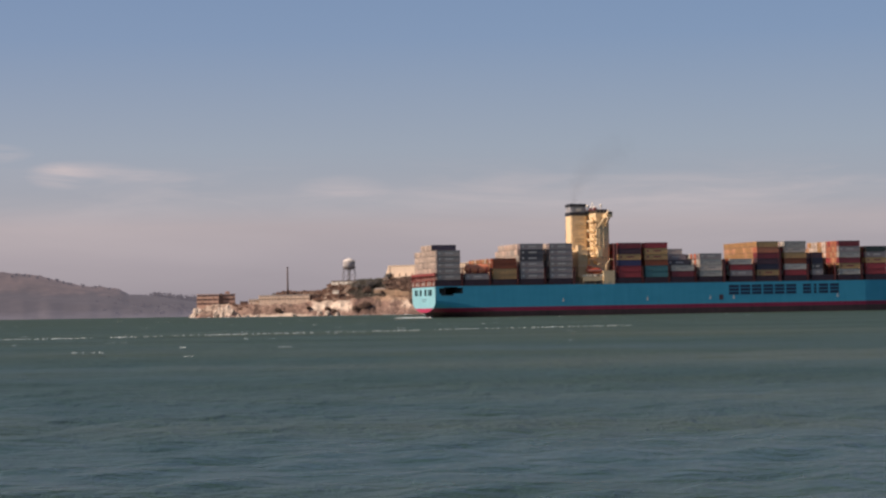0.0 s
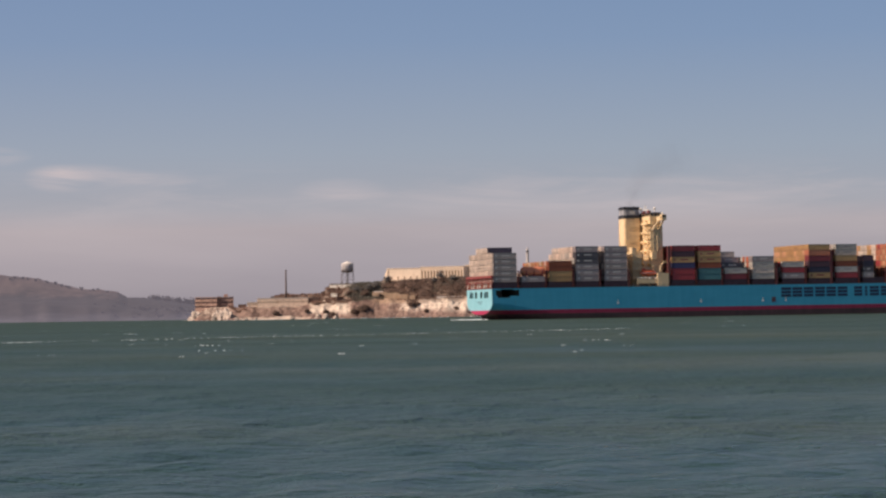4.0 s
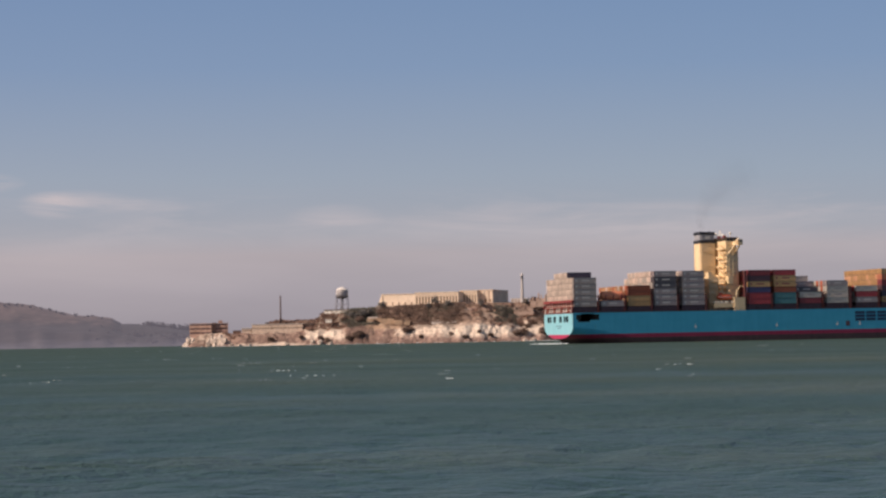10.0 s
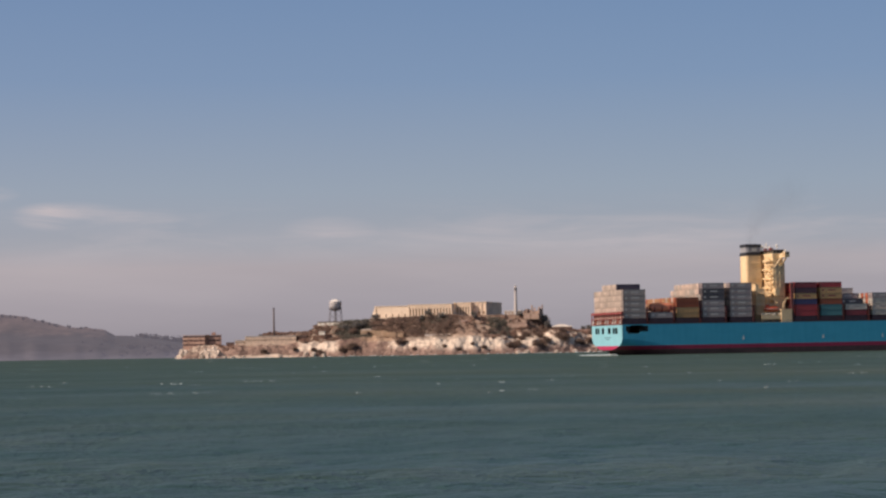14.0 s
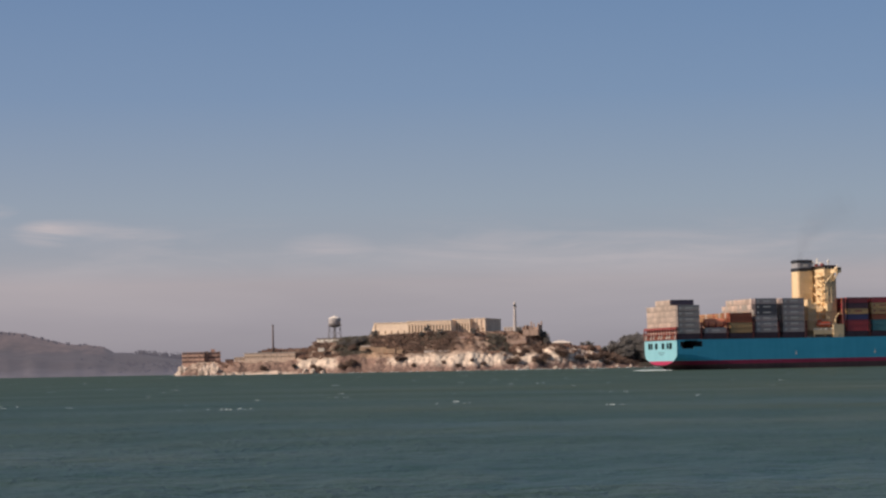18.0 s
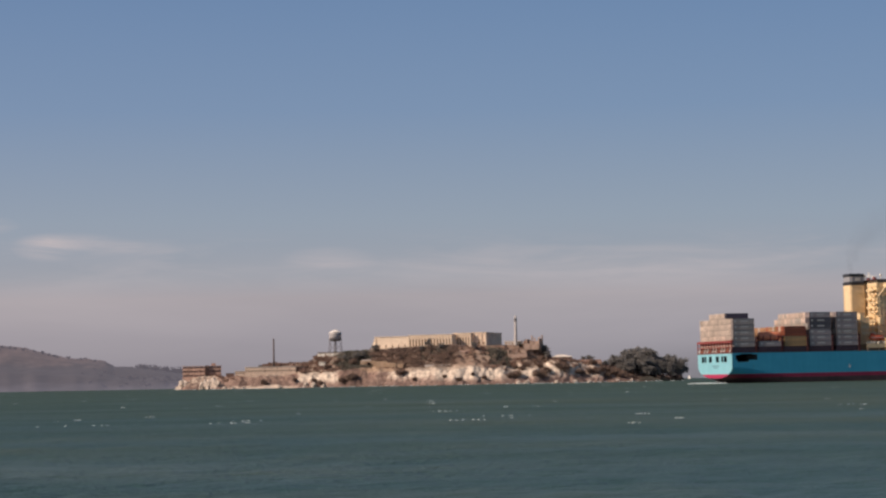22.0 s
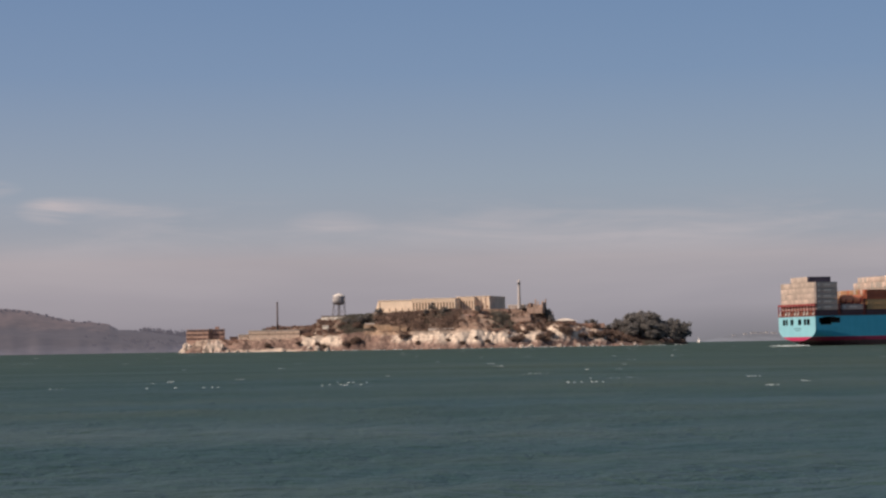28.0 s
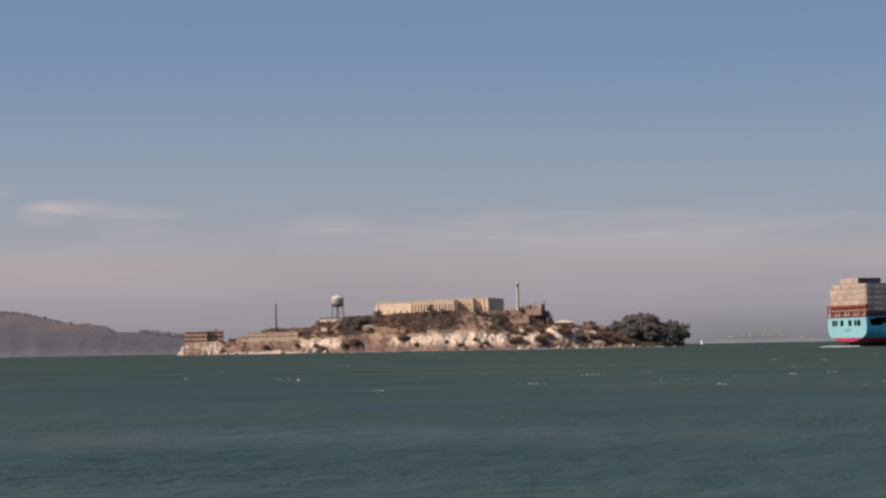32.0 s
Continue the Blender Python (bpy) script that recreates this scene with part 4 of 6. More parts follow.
        for i in range(bays + 1):
            if i == 0:
                bm = bmesh.new()
                box(bm, -0.6, 0.6, -0.7, 0.3, -8, z1 - z0 - 1.0)
                p = part("pilaster", bm, M_CONC, base)
                p.matrix_basis = pose(0.6 + slant, 0, 0)
            elif not slant:
                share("pilaster", p.data, base, (length - 1.2) * i / bays + 0.6, 0, 0)
        return tagged(base, label, "building", "cell house blocks")
    cell(-64.5, 39.5, 34, 35.0, 48.0, 6, "long sunlit tan cell house block, lower end", (1.2, 3.2), slant=5.0)
    cell(-27.4, 44.5, 36, 36.0, 48.9, 14, "long tan cell house with tall narrow windows")
    cell(15.5, 18, 36, 37.0, 50.2, 6, "tan cell house wing with tall windows", back=15)
    # duller concrete puts the end wall's shade into the colour
    cell(33.5, 14.6, 58, 37.0, 50.6, 3, "tan cell house end block, shade of its end wall put into duller concrete", (2.2, 2.6), back=21, paint=M_CONC3)
    # water tower
    base = new("water_tower")
    base.matrix_basis = pose(-100.3, 2058, 33.9)
    bm = bmesh.new()
    lathe(bm, ((5.9, 12.8), (6.0, 16.5), (6.0, 19.6)), 28)
    part("tank", bm, M_TANK, base, "grey weathered steel tank", True)
    bm = bmesh.new()
    lathe(bm, ((1.0, 10.9), (3.4, 11.2), (5.0, 11.8), (5.9, 12.8)), 28)
    part("bowl", bm, M_TANKLOW, base, "dark bowl under the tank", True)
    bm = bmesh.new()
    lathe(bm, ((6.4, 19.6), (4.2, 21.0), (1.2, 22.2), (0.3, 22.6)), 28)
    part("cap", bm, M_TANKTOP, base, "white conical roof")
    bm = bmesh.new()
    lathe(bm, ((6.7, 12.6), (6.7, 12.85)), 28)
    lathe(bm, ((6.65, 13.7), (6.65, 13.8)), 28)
    lathe(bm, ((6.12, 17.2), (6.12, 17.7)), 28)
    part("walkway", bm, M_TANKLOW, base)
    for i in range(6):
        a = radians(60 * i + 20)
        bm = bmesh.new()
        tube(bm, (5.9 * math.cos(a), 5.9 * math.sin(a), 14.2), (7.2 * math.cos(a), 7.2 * math.sin(a), -1.0), 0.22, 0.22, 7)
        part("leg", bm, M_TANKLOW, base)
        b = radians(60 * i + 80)
        for lo, hi in ((0.5, 7.0), (7.0, 13.5)):
            rl, rh = 7.2 - 1.3 * lo / 15, 7.2 - 1.3 * hi / 15
            bm = bmesh.new()
            tube(bm, (rl * math.cos(a), rl * math.sin(a), lo), (rh * math.cos(b), rh * math.sin(b), hi), 0.09, 0.09, 5)
            part("brace", bm, M_STACK, base)
    bm = bmesh.new()
    tube(bm, (0, 0, -1), (0, 0, 11), 0.6, 0.6, 10)
    part("riser", bm, M_TANKLOW, base)
    tagged(base, "grey water tank with a white roof on steel legs", "water tower")
    block_house("pump_house", "low white building under the water tank", -116.5, -91.5, 2036, 2042, 30.2, 33.2, (M_WHITE, M_ROOF), 1, 5, (1.0, 0.9, 1.6, 0), rz=-12, roof=0.8)
    # chimney stack
    base = new("chimney_stack")
    base.matrix_basis = pose(-160.6, 2050, 22.5)
    bm = bmesh.new()
    lathe(bm, ((1.0, -3.0), (0.88, 6.0), (0.70, 25.0)), 16)
    part("shaft", bm, M_STACK, base, "", True)
    bm = bmesh.new()
    lathe(bm, ((0.72, 25.0), (0.9, 25.2), (0.9, 25.8), (0.78, 26.0)), 16)
    part("rim", bm, M_STACK, base)
    tagged(base, "tall dark brick power house chimney stack", "chimney")
    # lighthouse
    base = new("lighthouse")
    base.matrix_basis = pose(76.3, 2020, 37.5)
    bm = bmesh.new()
    lathe(bm, ((1.7, -2.0), (1.45, 8.0), (1.15, 22.8)), 8)
    part("tower", bm, M_LIGHT, base)
    bm = bmesh.new()
    lathe(bm, ((1.2, 22.8), (1.9, 23.3), (1.9, 23.6)), 8)
    part("gallery", bm, M_LIGHT, base)
    bm = bmesh.new()
    lathe(bm, ((1.15, 23.6), (1.15, 25.4)), 8)
    part("lantern", bm, M_GLASS, base, "glazed lantern room")
    bm = bmesh.new()
    lathe(bm, ((1.4, 25.4), (1.1, 27.0), (0.4, 28.0), (0.12, 28.8)), 8)
    part("cap", bm, M_LIGHT, base)
    tagged(base, "slim pale lighthouse tower with a dark lantern", "lighthouse")
    # roofless house beside the lighthouse
    base = new("ruined_house")
    base.matrix_basis = pose(93.5, 2014, 36.5, 0, 0, -17)
    for x0, x1, y0, y1, h in ((-9, -8.0, -7, 4, 4.4), (-6.4, -5.2, -7, 5, 6.0), (-2.4, -1.2, -7, -6, 5.2), (-1.2, 1.0, -6.8, -6, 3.6), (1.8, 3.0, -7, -6, 7.4), (5.8, 7, -7, 7, 6.4), (-6, 7, 5.8, 7, 4.4), (-9, 7, -7, -6, 1.8), (-3.6, -2.4, 4, 5.4, 9.6), (3.6, 4.8, 4, 5.4, 8.2), (7.0, 8.0, 2, 4, 9.8)):
        bm = bmesh.new()
        box(bm, x0, x1, y0, y1, -4, h)
        part("wall", bm, M_RUIN, base)
    tagged(base, "roofless ruined concrete house with gaping windows", "ruin")
    block_house("keepers_quarters", "low tan building beside the lighthouse", 66, 82, 2026, 2032, 37.0, 41.0, (M_LIGHT, M_PALEROOF), 1, 5, (1.4, 1.6, 1.5, 0), -17)
    block_house("hillside_house", "brown building with a grey roof below the cell house", 44, 66, 2018, 2026, 33.0, 37.2, (M_CONC2, M_ROOF), 1, 6, (1.5, 1.8, 1.5, 0), -10)
    # parade ground pavilion with a pale hipped roof
    base = new("pavilion")
    base.matrix_basis = pose(119.4, 2010, 22.3)
    bm = bmesh.new()
    box(bm, -10.2, 10.2, -4, 4, -4, 2.5)
    part("wall", bm, M_RUIN2, base)
    bm = bmesh.new()
    v = [bm.verts.new(p) for p in ((-11.6, -5.5, 2.5), (11.6, -5.5, 2.5), (11.6, 5.5, 2.5), (-11.6, 5.5, 2.5), (-2.5, 0, 4.9), (2.5, 0, 4.9))]
    for q in ((0, 1, 5, 4), (1, 2, 5), (2, 3, 4, 5), (3, 0, 4), (3, 2, 1, 0)):
        bm.faces.new([v[i] for i in q])
    part("roof", bm, M_PALEROOF, base)
    tagged(base, "low pavilion with a pale hipped roof", "building")
    # pale retaining walls on the slope
    for name, x0, x1, d, z0, z1, mt in (("retaining_wall", -74, -60, 39, 19, 24.6, M_TAN), ("retaining_wall", -60, -48, 37, 17, 23.8, M_TAN), ("retaining_wall", -48, -40, 36, 16, 22.2, M_TAN), ("retaining_wall", -40, -33, 38, 17, 21.2, M_TAN), ("retaining_wall", -73, -64, 42, 21, 25.8, M_PALEROOF), ("retaining_wall", -42, -24, 68, 31, 37.2, M_CONC), ("retaining_wall", -12, 12, 36, 17.5, 19.6, M_PALEROOF), ("retaining_wall", 22, 40, 56, 27, 33, M_CONC2), ("retaining_wall", 110, 158, 33, 18, 21.9, M_CONC2)):
        y = float(shore_at((x0 + x1) / 2)) + d
        bm = bmesh.new()
        box(bm, x0, x1, y, y + 2, z0, z1)
        tagged(part(name, bm, mt), "pale concrete retaining wall on the island slope", "wall", kind="structure")


build_island_buildings()


# ---- distance ----
def build_distance():
    top = ((-900, 70), (-700, 64), (-569, 57), (-525, 53), (-474, 42), (-440, 38), (-424, 36), (-412, 29), (-386, 26), (-375, 26), (-362, 24), (-350, 23), (-330, 20), (-300, 14), (-270, 6), (-240, 0))
    xs = np.arange(-1000, -240, 3.0)
    ds = np.concatenate((np.arange(-20, 60, 4.0), np.arange(60, 500, 14.0)))
    x = xs[None, :] * np.ones((len(ds), 1)) * (1 + ds[:, None] / 2700)
    y = 2660 + ds[:, None] + 14 * fuzz(xs, xs * 0, 0.03, 2)[None, :]
    h = ramp_of(top, xs)[None, :] * 1.09
    d = ds[:, None]
    gully = fuzz(x, y, 0.022, 6, 5)
    z = np.where(d < 0, d * 0.3, h * (0.34 * np.clip(d / 26, 0, 1) + 0.66 * np.clip((d - 20) / 190, 0, 1) ** 0.8)) + gully * 2.6 * np.clip(d / 40, 0, 1)
    z = z + 0.9 * np.abs(fuzz(x, y, 0.16, 9, 2)) * np.clip(d / 60, 0, 1)
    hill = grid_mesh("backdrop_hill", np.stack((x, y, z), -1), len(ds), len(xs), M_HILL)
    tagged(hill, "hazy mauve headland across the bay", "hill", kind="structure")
    r = random.Random(21)
    bm = bmesh.new()
    for i in range(190):
        px = r.uniform(-900, -270)
        dd = r.uniform(185, 215)
        if i > 60:
            px, dd = r.triangular(-470, -280, -340), 8 + 90 * r.random() ** 1.6
        if i > 130:
            px, dd = r.choice((r.uniform(-382, -372), r.uniform(-366, -344), r.uniform(-338, -322))), r.uniform(186, 212)
        hz = float(np.interp(px, *zip(*top))) * 1.09
        k = 0.34 * min(1, dd / 26) + 0.66 * max(0, min(1, (dd - 20) / 190)) ** 0.8
        s = r.uniform(0.9, 2.0) * (3.0 if i > 130 else 1)
        lumps(bm, r, px * (1 + dd / 2700), 2660 + dd, hz * k + s * 0.5, s * (1.1 if i > 130 else 1.6), s * 1.2, s, 26, 1.6)
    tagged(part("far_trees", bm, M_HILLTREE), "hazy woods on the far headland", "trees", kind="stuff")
    # low far shore beyond the channel, with a scatter of pale buildings
    xs = np.arange(600, 1250, 8.0)
    ds = np.array((-10, 0, 20, 60, 140))
    x = xs[None, :] * np.ones((len(ds), 1))
    y = 4720 + ds[:, None] + 0 * x
    h = ramp_of(((600, 0.5), (630, 4), (660, 12), (716, 20), (790, 17), (840, 10), (900, 6), (1250, 8)), xs)[None, :] + 0.8 * fuzz(xs, xs * 0, 0.05, 3)[None, :]
    z = h * np.array((-0.3, 0.15, 0.5, 0.85, 1.0))[:, None]
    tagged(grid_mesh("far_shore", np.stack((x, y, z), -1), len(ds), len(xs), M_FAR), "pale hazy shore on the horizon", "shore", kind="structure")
    for px, w, hh, pz in ((698, 7, 5, 11), (716, 9, 6, 13), (733, 16, 5, 13), (748, 7, 7, 12.5), (765, 12, 5, 12.5), (786, 9, 5, 12), (672, 6, 4, 9), (834, 10, 4, 7)):
        base = new("far_building")
        base.matrix_basis = pose(px, 4790, pz + 2)
        bm = bmesh.new()
        box(bm, -w / 2, w / 2, -4, 4, -6, hh - 1)
        part("wall", bm, M_FARWALL, base)
        bm = bmesh.new()
        box(bm, -w / 2 - 0.4, w / 2 + 0.4, -4.4, 4.4, hh - 1, hh)
        part("roof", bm, M_FARWALL, base)
        tagged(base, "pale building on the far hazy shore", "building", "far shore buildings")


build_distance()

# ---- the container ship: x forward from the transom, y to port, z up from the waterline ----
BEAM = 22.6
DECK = 15.6
TIER = 2.96
STOW = 18.8


def hull_section(x, steps=9):
    """Half-breadths and heights from the deck edge down to the keel at a station."""
    keel = float(np.interp(x, (0, 6, 14, 30, 45, 300, 338), (2.4, 0.2, -3.5, -9, -10, -10, -9)))
    side = float(np.interp(x, (0, 10, 25, 45, 65), (8.6, 7.6, 4.6, -1.0, -5.0)))
    full = BEAM * float(np.interp(x, (0, 255, 285, 310, 330, 343), (1.0, 1.0, 0.93, 0.70, 0.36, 0.04)))
    low = BEAM * float(np.interp(x, (0, 235, 270, 300, 325, 338), (1.0, 1.0, 0.78, 0.42, 0.12, 0.03)))
    deck = DECK + max(0.0, (x - 290) * 0.07)
    pts = []
    for z in (deck, 15.2, 10.9, 8.6, 4.7, 2.7):
        z = max(z, side)
        k = (z - 0) / DECK
        pts.append((low + (full - low) * min(1, max(0, k)), z))
    for i in range(1, steps):
        a = math.pi / 2 * i / (steps - 1)
        pts.append((low * math.cos(a), side - (side - keel) * math.sin(a)))
    return pts


def build_hull(ship):
    xs = [0, 2, 6, 10, 14.2, 18, 22, 27, 33, 40, 48, 57, 66, 90, 130, 170, 210, 235, 255, 270, 285, 298, 310, 320, 330, 337, 343]
    secs = [hull_section(x) for x in xs]
    bm = bmesh.new()
    n = len(secs[0])
    star = [[bm.verts.new((x, -y, z)) for y, z in s] for x, s in zip(xs, secs)]
    port = [[bm.verts.new((x, y, z)) for y, z in s] for x, s in zip(xs, secs)]
    for i in range(len(xs) - 1):
        for j in range(n - 1):
            opening = j == 1 and 2 <= xs[i] and xs[i + 1] <= 14.2
            if not opening:
                bm.faces.new((star[i][j], star[i + 1][j], star[i + 1][j + 1], star[i][j + 1]))
                bm.faces.new((port[i][j + 1], port[i + 1][j + 1], port[i + 1][j], port[i][j]))
    bmesh.ops.remove_doubles(bm, verts=bm.verts, dist=0.001)
    for f in bm.faces:
        f.smooth = abs(f.normal.z) > 0.05
    part("hull", bm, M_HULL, ship, "blue topsides over crimson and dark lower bands")
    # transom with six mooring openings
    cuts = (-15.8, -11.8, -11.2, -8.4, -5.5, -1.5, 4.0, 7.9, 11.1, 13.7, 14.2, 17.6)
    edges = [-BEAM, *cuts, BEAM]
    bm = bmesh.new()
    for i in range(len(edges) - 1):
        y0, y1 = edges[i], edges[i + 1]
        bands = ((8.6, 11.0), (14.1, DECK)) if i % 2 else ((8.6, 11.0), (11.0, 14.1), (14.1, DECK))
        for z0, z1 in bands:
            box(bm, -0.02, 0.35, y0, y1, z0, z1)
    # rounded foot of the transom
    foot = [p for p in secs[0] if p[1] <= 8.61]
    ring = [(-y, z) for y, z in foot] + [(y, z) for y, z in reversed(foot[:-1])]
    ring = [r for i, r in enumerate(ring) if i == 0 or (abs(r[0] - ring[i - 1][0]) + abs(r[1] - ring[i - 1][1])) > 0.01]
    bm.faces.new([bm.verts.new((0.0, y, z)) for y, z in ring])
    part("transom", bm, M_HULLSUNLIT, ship, "blue transom with mooring openings, sunlight put into its pale paint")
    bm = bmesh.new()
    box(bm, 0.5, 15.0, -BEAM + 0.3, BEAM - 0.3, 10.6, 11.1)
    box(bm, 9.0, 9.3, -9.0, BEAM - 0.4, 11.1, 15.3)
    box(bm, 15.0, 15.3, -BEAM + 0.3, BEAM - 0.3, 11.1, 15.3)
    # added inner bulkhead, shuts out sky and light from the port opening
    box(bm, 0.4, 15.0, 18.0, 18.2, 11.1, 15.3)
    part("mooring_deck", bm, M_CAVE, ship, "dark mooring deck inside the stern")
    for x0, x1, z0, z1 in ((9.6, 14.2, 10.9, 11.9), (2.0, 2.9, 10.9, 12.0), (2.0, 4.6, 14.7, 15.2), (11.6, 14.2, 14.8, 15.2)):
        bm = bmesh.new()
        box(bm, x0, x1, -BEAM, -BEAM + 0.3, z0, z1)
        part("bulwark_plate", bm, M_HULL, ship)
    for y in (-14, -6, 3, 9, 16):
        bm = bmesh.new()
        tube(bm, (2.5, y, 11.1), (2.5, y, 12.6), 0.35, 0.35, 8)
        tube(bm, (3.4, y, 11.1), (3.4, y, 12.6), 0.35, 0.35, 8)
        box(bm, 1.9, 4.0, y - 0.6, y + 0.6, 11.1, 11.35)
        part("bollard", bm, M_CAVE, ship)
    bm = bmesh.new()
    outline = [(x, s[0][0], s[0][1]) for x, s in zip(xs, secs)]
    v = [bm.verts.new((x, -y + 0.02, z - 0.03)) for x, y, z in outline] + [bm.verts.new((x, y - 0.02, z - 0.03)) for x, y, z in reversed(outline)]
    m = len(outline)
    for i in range(m - 1):
        bm.faces.new((v[i], v[i + 1], v[2 * m - 2 - i], v[2 * m - 1 - i]))
    part("deck", bm, M_DECK, ship)
    # rudder head below the counter
    bm = bmesh.new()
    box(bm, 1.2, 6.5, -0.5, 0.5, -6, 3.2)
    part("rudder", bm, M_HULL, ship)
    # hull marks: letter-sized bars, tug marks, pilot door, name bars
    word = [157.4 + 6.45 * i for i in range(6)] + [199.2, 205.4, 208.2, 214.7]
    wide = (5.7, 5.6, 5.4, 5.6, 5.5, 5.7, 4.7, 1.5, 5.4, 5.0)
    for x, w in zip(word, wide):
        for z0, z1 in ((9.1, 10.5), (10.9, 12.3), (12.7, 14.1)):
            bm = bmesh.new()
            box(bm, x, x + w, -BEAM - 0.03, -BEAM + 0.1, z0, z1)
            part("lettering_bar", bm, M_LETTER, ship, "dark navy bar in place of lettering")
    for x in (66.5, 112.0, 146.5, 159.6, 218.5):
        bm = bmesh.new()
        box(bm, x, x + 0.9, -BEAM - 0.04, -BEAM + 0.1, 7.0, 7.9)
        box(bm, x + 0.3, x + 0.6, -BEAM - 0.04, -BEAM + 0.1, 7.9, 9.0)
        part("tug_mark", bm, M_WHITE, ship)
    bm = bmesh.new()
    box(bm, 152.0, 154.2, -BEAM - 0.05, -BEAM + 0.1, 6.6, 9.2)
    part("pilot_door", bm, M_COAMING, ship)
    for z, w in ((8.9, 4.6), (7.9, 2.8)):
        bm = bmesh.new()
        box(bm, -0.06, 0.05, -w - 1, w - 1, z, z + 0.45)
        part("name_bar", bm, M_NAMEBAR, ship, "small dark bar of unreadable name")
    # rails along both deck edges
    for side in (-1, 1):
        bm = bmesh.new()
        for z in (0.55, 1.1):
            box(bm, 15, 250, side * (BEAM - 0.25) - 0.05, side * (BEAM - 0.25) + 0.05, DECK + z - 0.05, DECK + z + 0.05)
        for x in np.arange(15, 251, 2.5):
            box(bm, x - 0.05, x + 0.05, side * (BEAM - 0.25) - 0.05, side * (BEAM - 0.25) + 0.05, DECK, DECK + 1.1)
        part("deck_rail", bm, M_COAMING, ship)


BOX_MESH = {}


def container_mesh(paint, high):
    """A 40-foot box: corner posts and rails proud of ribbed panels, door bars on the aft end, and a marking on each side."""
    key = (paint, high)
    if key not in BOX_MESH:
        h = 2.86 if high else 2.56
        bm = bmesh.new()
        L, W = 12.19, 2.44
        box(bm, 0.10, L - 0.06, 0.07, W - 0.07, 0.12, h - 0.05)
        for y in (0, W - 0.14):
            for x in (0, L - 0.14):
                box(bm, x, x + 0.14, y, y + 0.14, 0, h)
            box(bm, 0.14, L - 0.14, y, y + 0.14, 0.0, 0.16)
            box(bm, 0.14, L - 0.14, y, y + 0.14, h - 0.12, h)
        for x in (0, L - 0.14):
            box(bm, x, x + 0.14, 0.14, W - 0.14, 0, 0.16)
            box(bm, x, x + 0.14, 0.14, W - 0.14, h - 0.12, h)
        for y in (0.55, 0.98, 1.42, 1.85):
            box(bm, 0.03, 0.10, y, y + 0.05, 0.16, h - 0.12)
        box(bm, 0.05, 0.10, W / 2 - 0.03, W / 2 + 0.03, 0.16, h - 0.12)
        # dark strips on the aft end stand for shaded gaps between boxes
        box(bm, -0.03, 0.0, 0.0, W, 0.0, 0.17, 2)
        box(bm, -0.03, 0.0, 0.0, 0.13, 0.17, h, 2)
        if paint in ("reefer", "dull", "grey", "white", "slate", "yellow"):
            col = 1
            box(bm, 4.4, 8.6, 0.045, 0.07, h * 0.42, h * 0.62, col)
            box(bm, 1.0, 1.9, 0.045, 0.07, h * 0.35, h * 0.68, col)
        me = bpy.data.meshes.new("container")
        bm.to_mesh(me)
        bm.free()
        mark = PAINT["navy"] if paint in ("reefer", "white") else M_LOGO
        if paint == "yellow":
            mark = PAINT["maroon"]
        if paint in ("reefer", "white"):
            mark = PAINT["grey"]
        for m in (PAINT[paint], mark, M_GAPSHADE):
            me.materials.append(m)
        BOX_MESH[key] = me
    return BOX_MESH[key]


def row_y(r):
    return -21.9 + 2.56 * r


# forward place of each bay, its outboard stack from the bottom up, the count of tiers further in, the colours there, and the box height
BAYS = (
    # outboard stern stack: darker copy of the reefer paint for its shaded side
    (1.2, "dull dull dull dull dull", 5, "reefer", True),
    (15.9, "grey", 1, "grey rust white", True),
    (30.5, "tan tan brown brown", 4, "tan peach peach reefer salmon", False),
    (44.9, "grey grey grey slate slate grey", 6, "reefer reefer white", True),
    (60.4, "grey grey dull grey grey grey", 6, "reefer reefer grey", True),
    (97.4, "red red blue yellow plum maroon", 6, "red salmon maroon rust", True),
    (112.0, "teal teal brown yellow yellow red", 6, "yellow rust red white salmon", True),
    (126.3, "maroon white", 5, "grey maroon white red", True),
    (141.9, "white reefer white grey", 4, "grey white rust", True),
    (158.9, "grey red white", 3, "red white rust", True),
    (173.9, "yellow navy plum maroon salmon tan", 6, "tan tan peach tan", True),
    (189.5, "red white brown tan reefer white", 6, "white reefer grey red", True),
    (205.1, "grey slate navy plum", 4, "slate plum navy", True),
    (220.5, "white yellow maroon white grey maroon", 6, "peach reefer tan reefer", True),
    (236.2, "red red yellow grey green", 5, "rust yellow red grey", True),
)


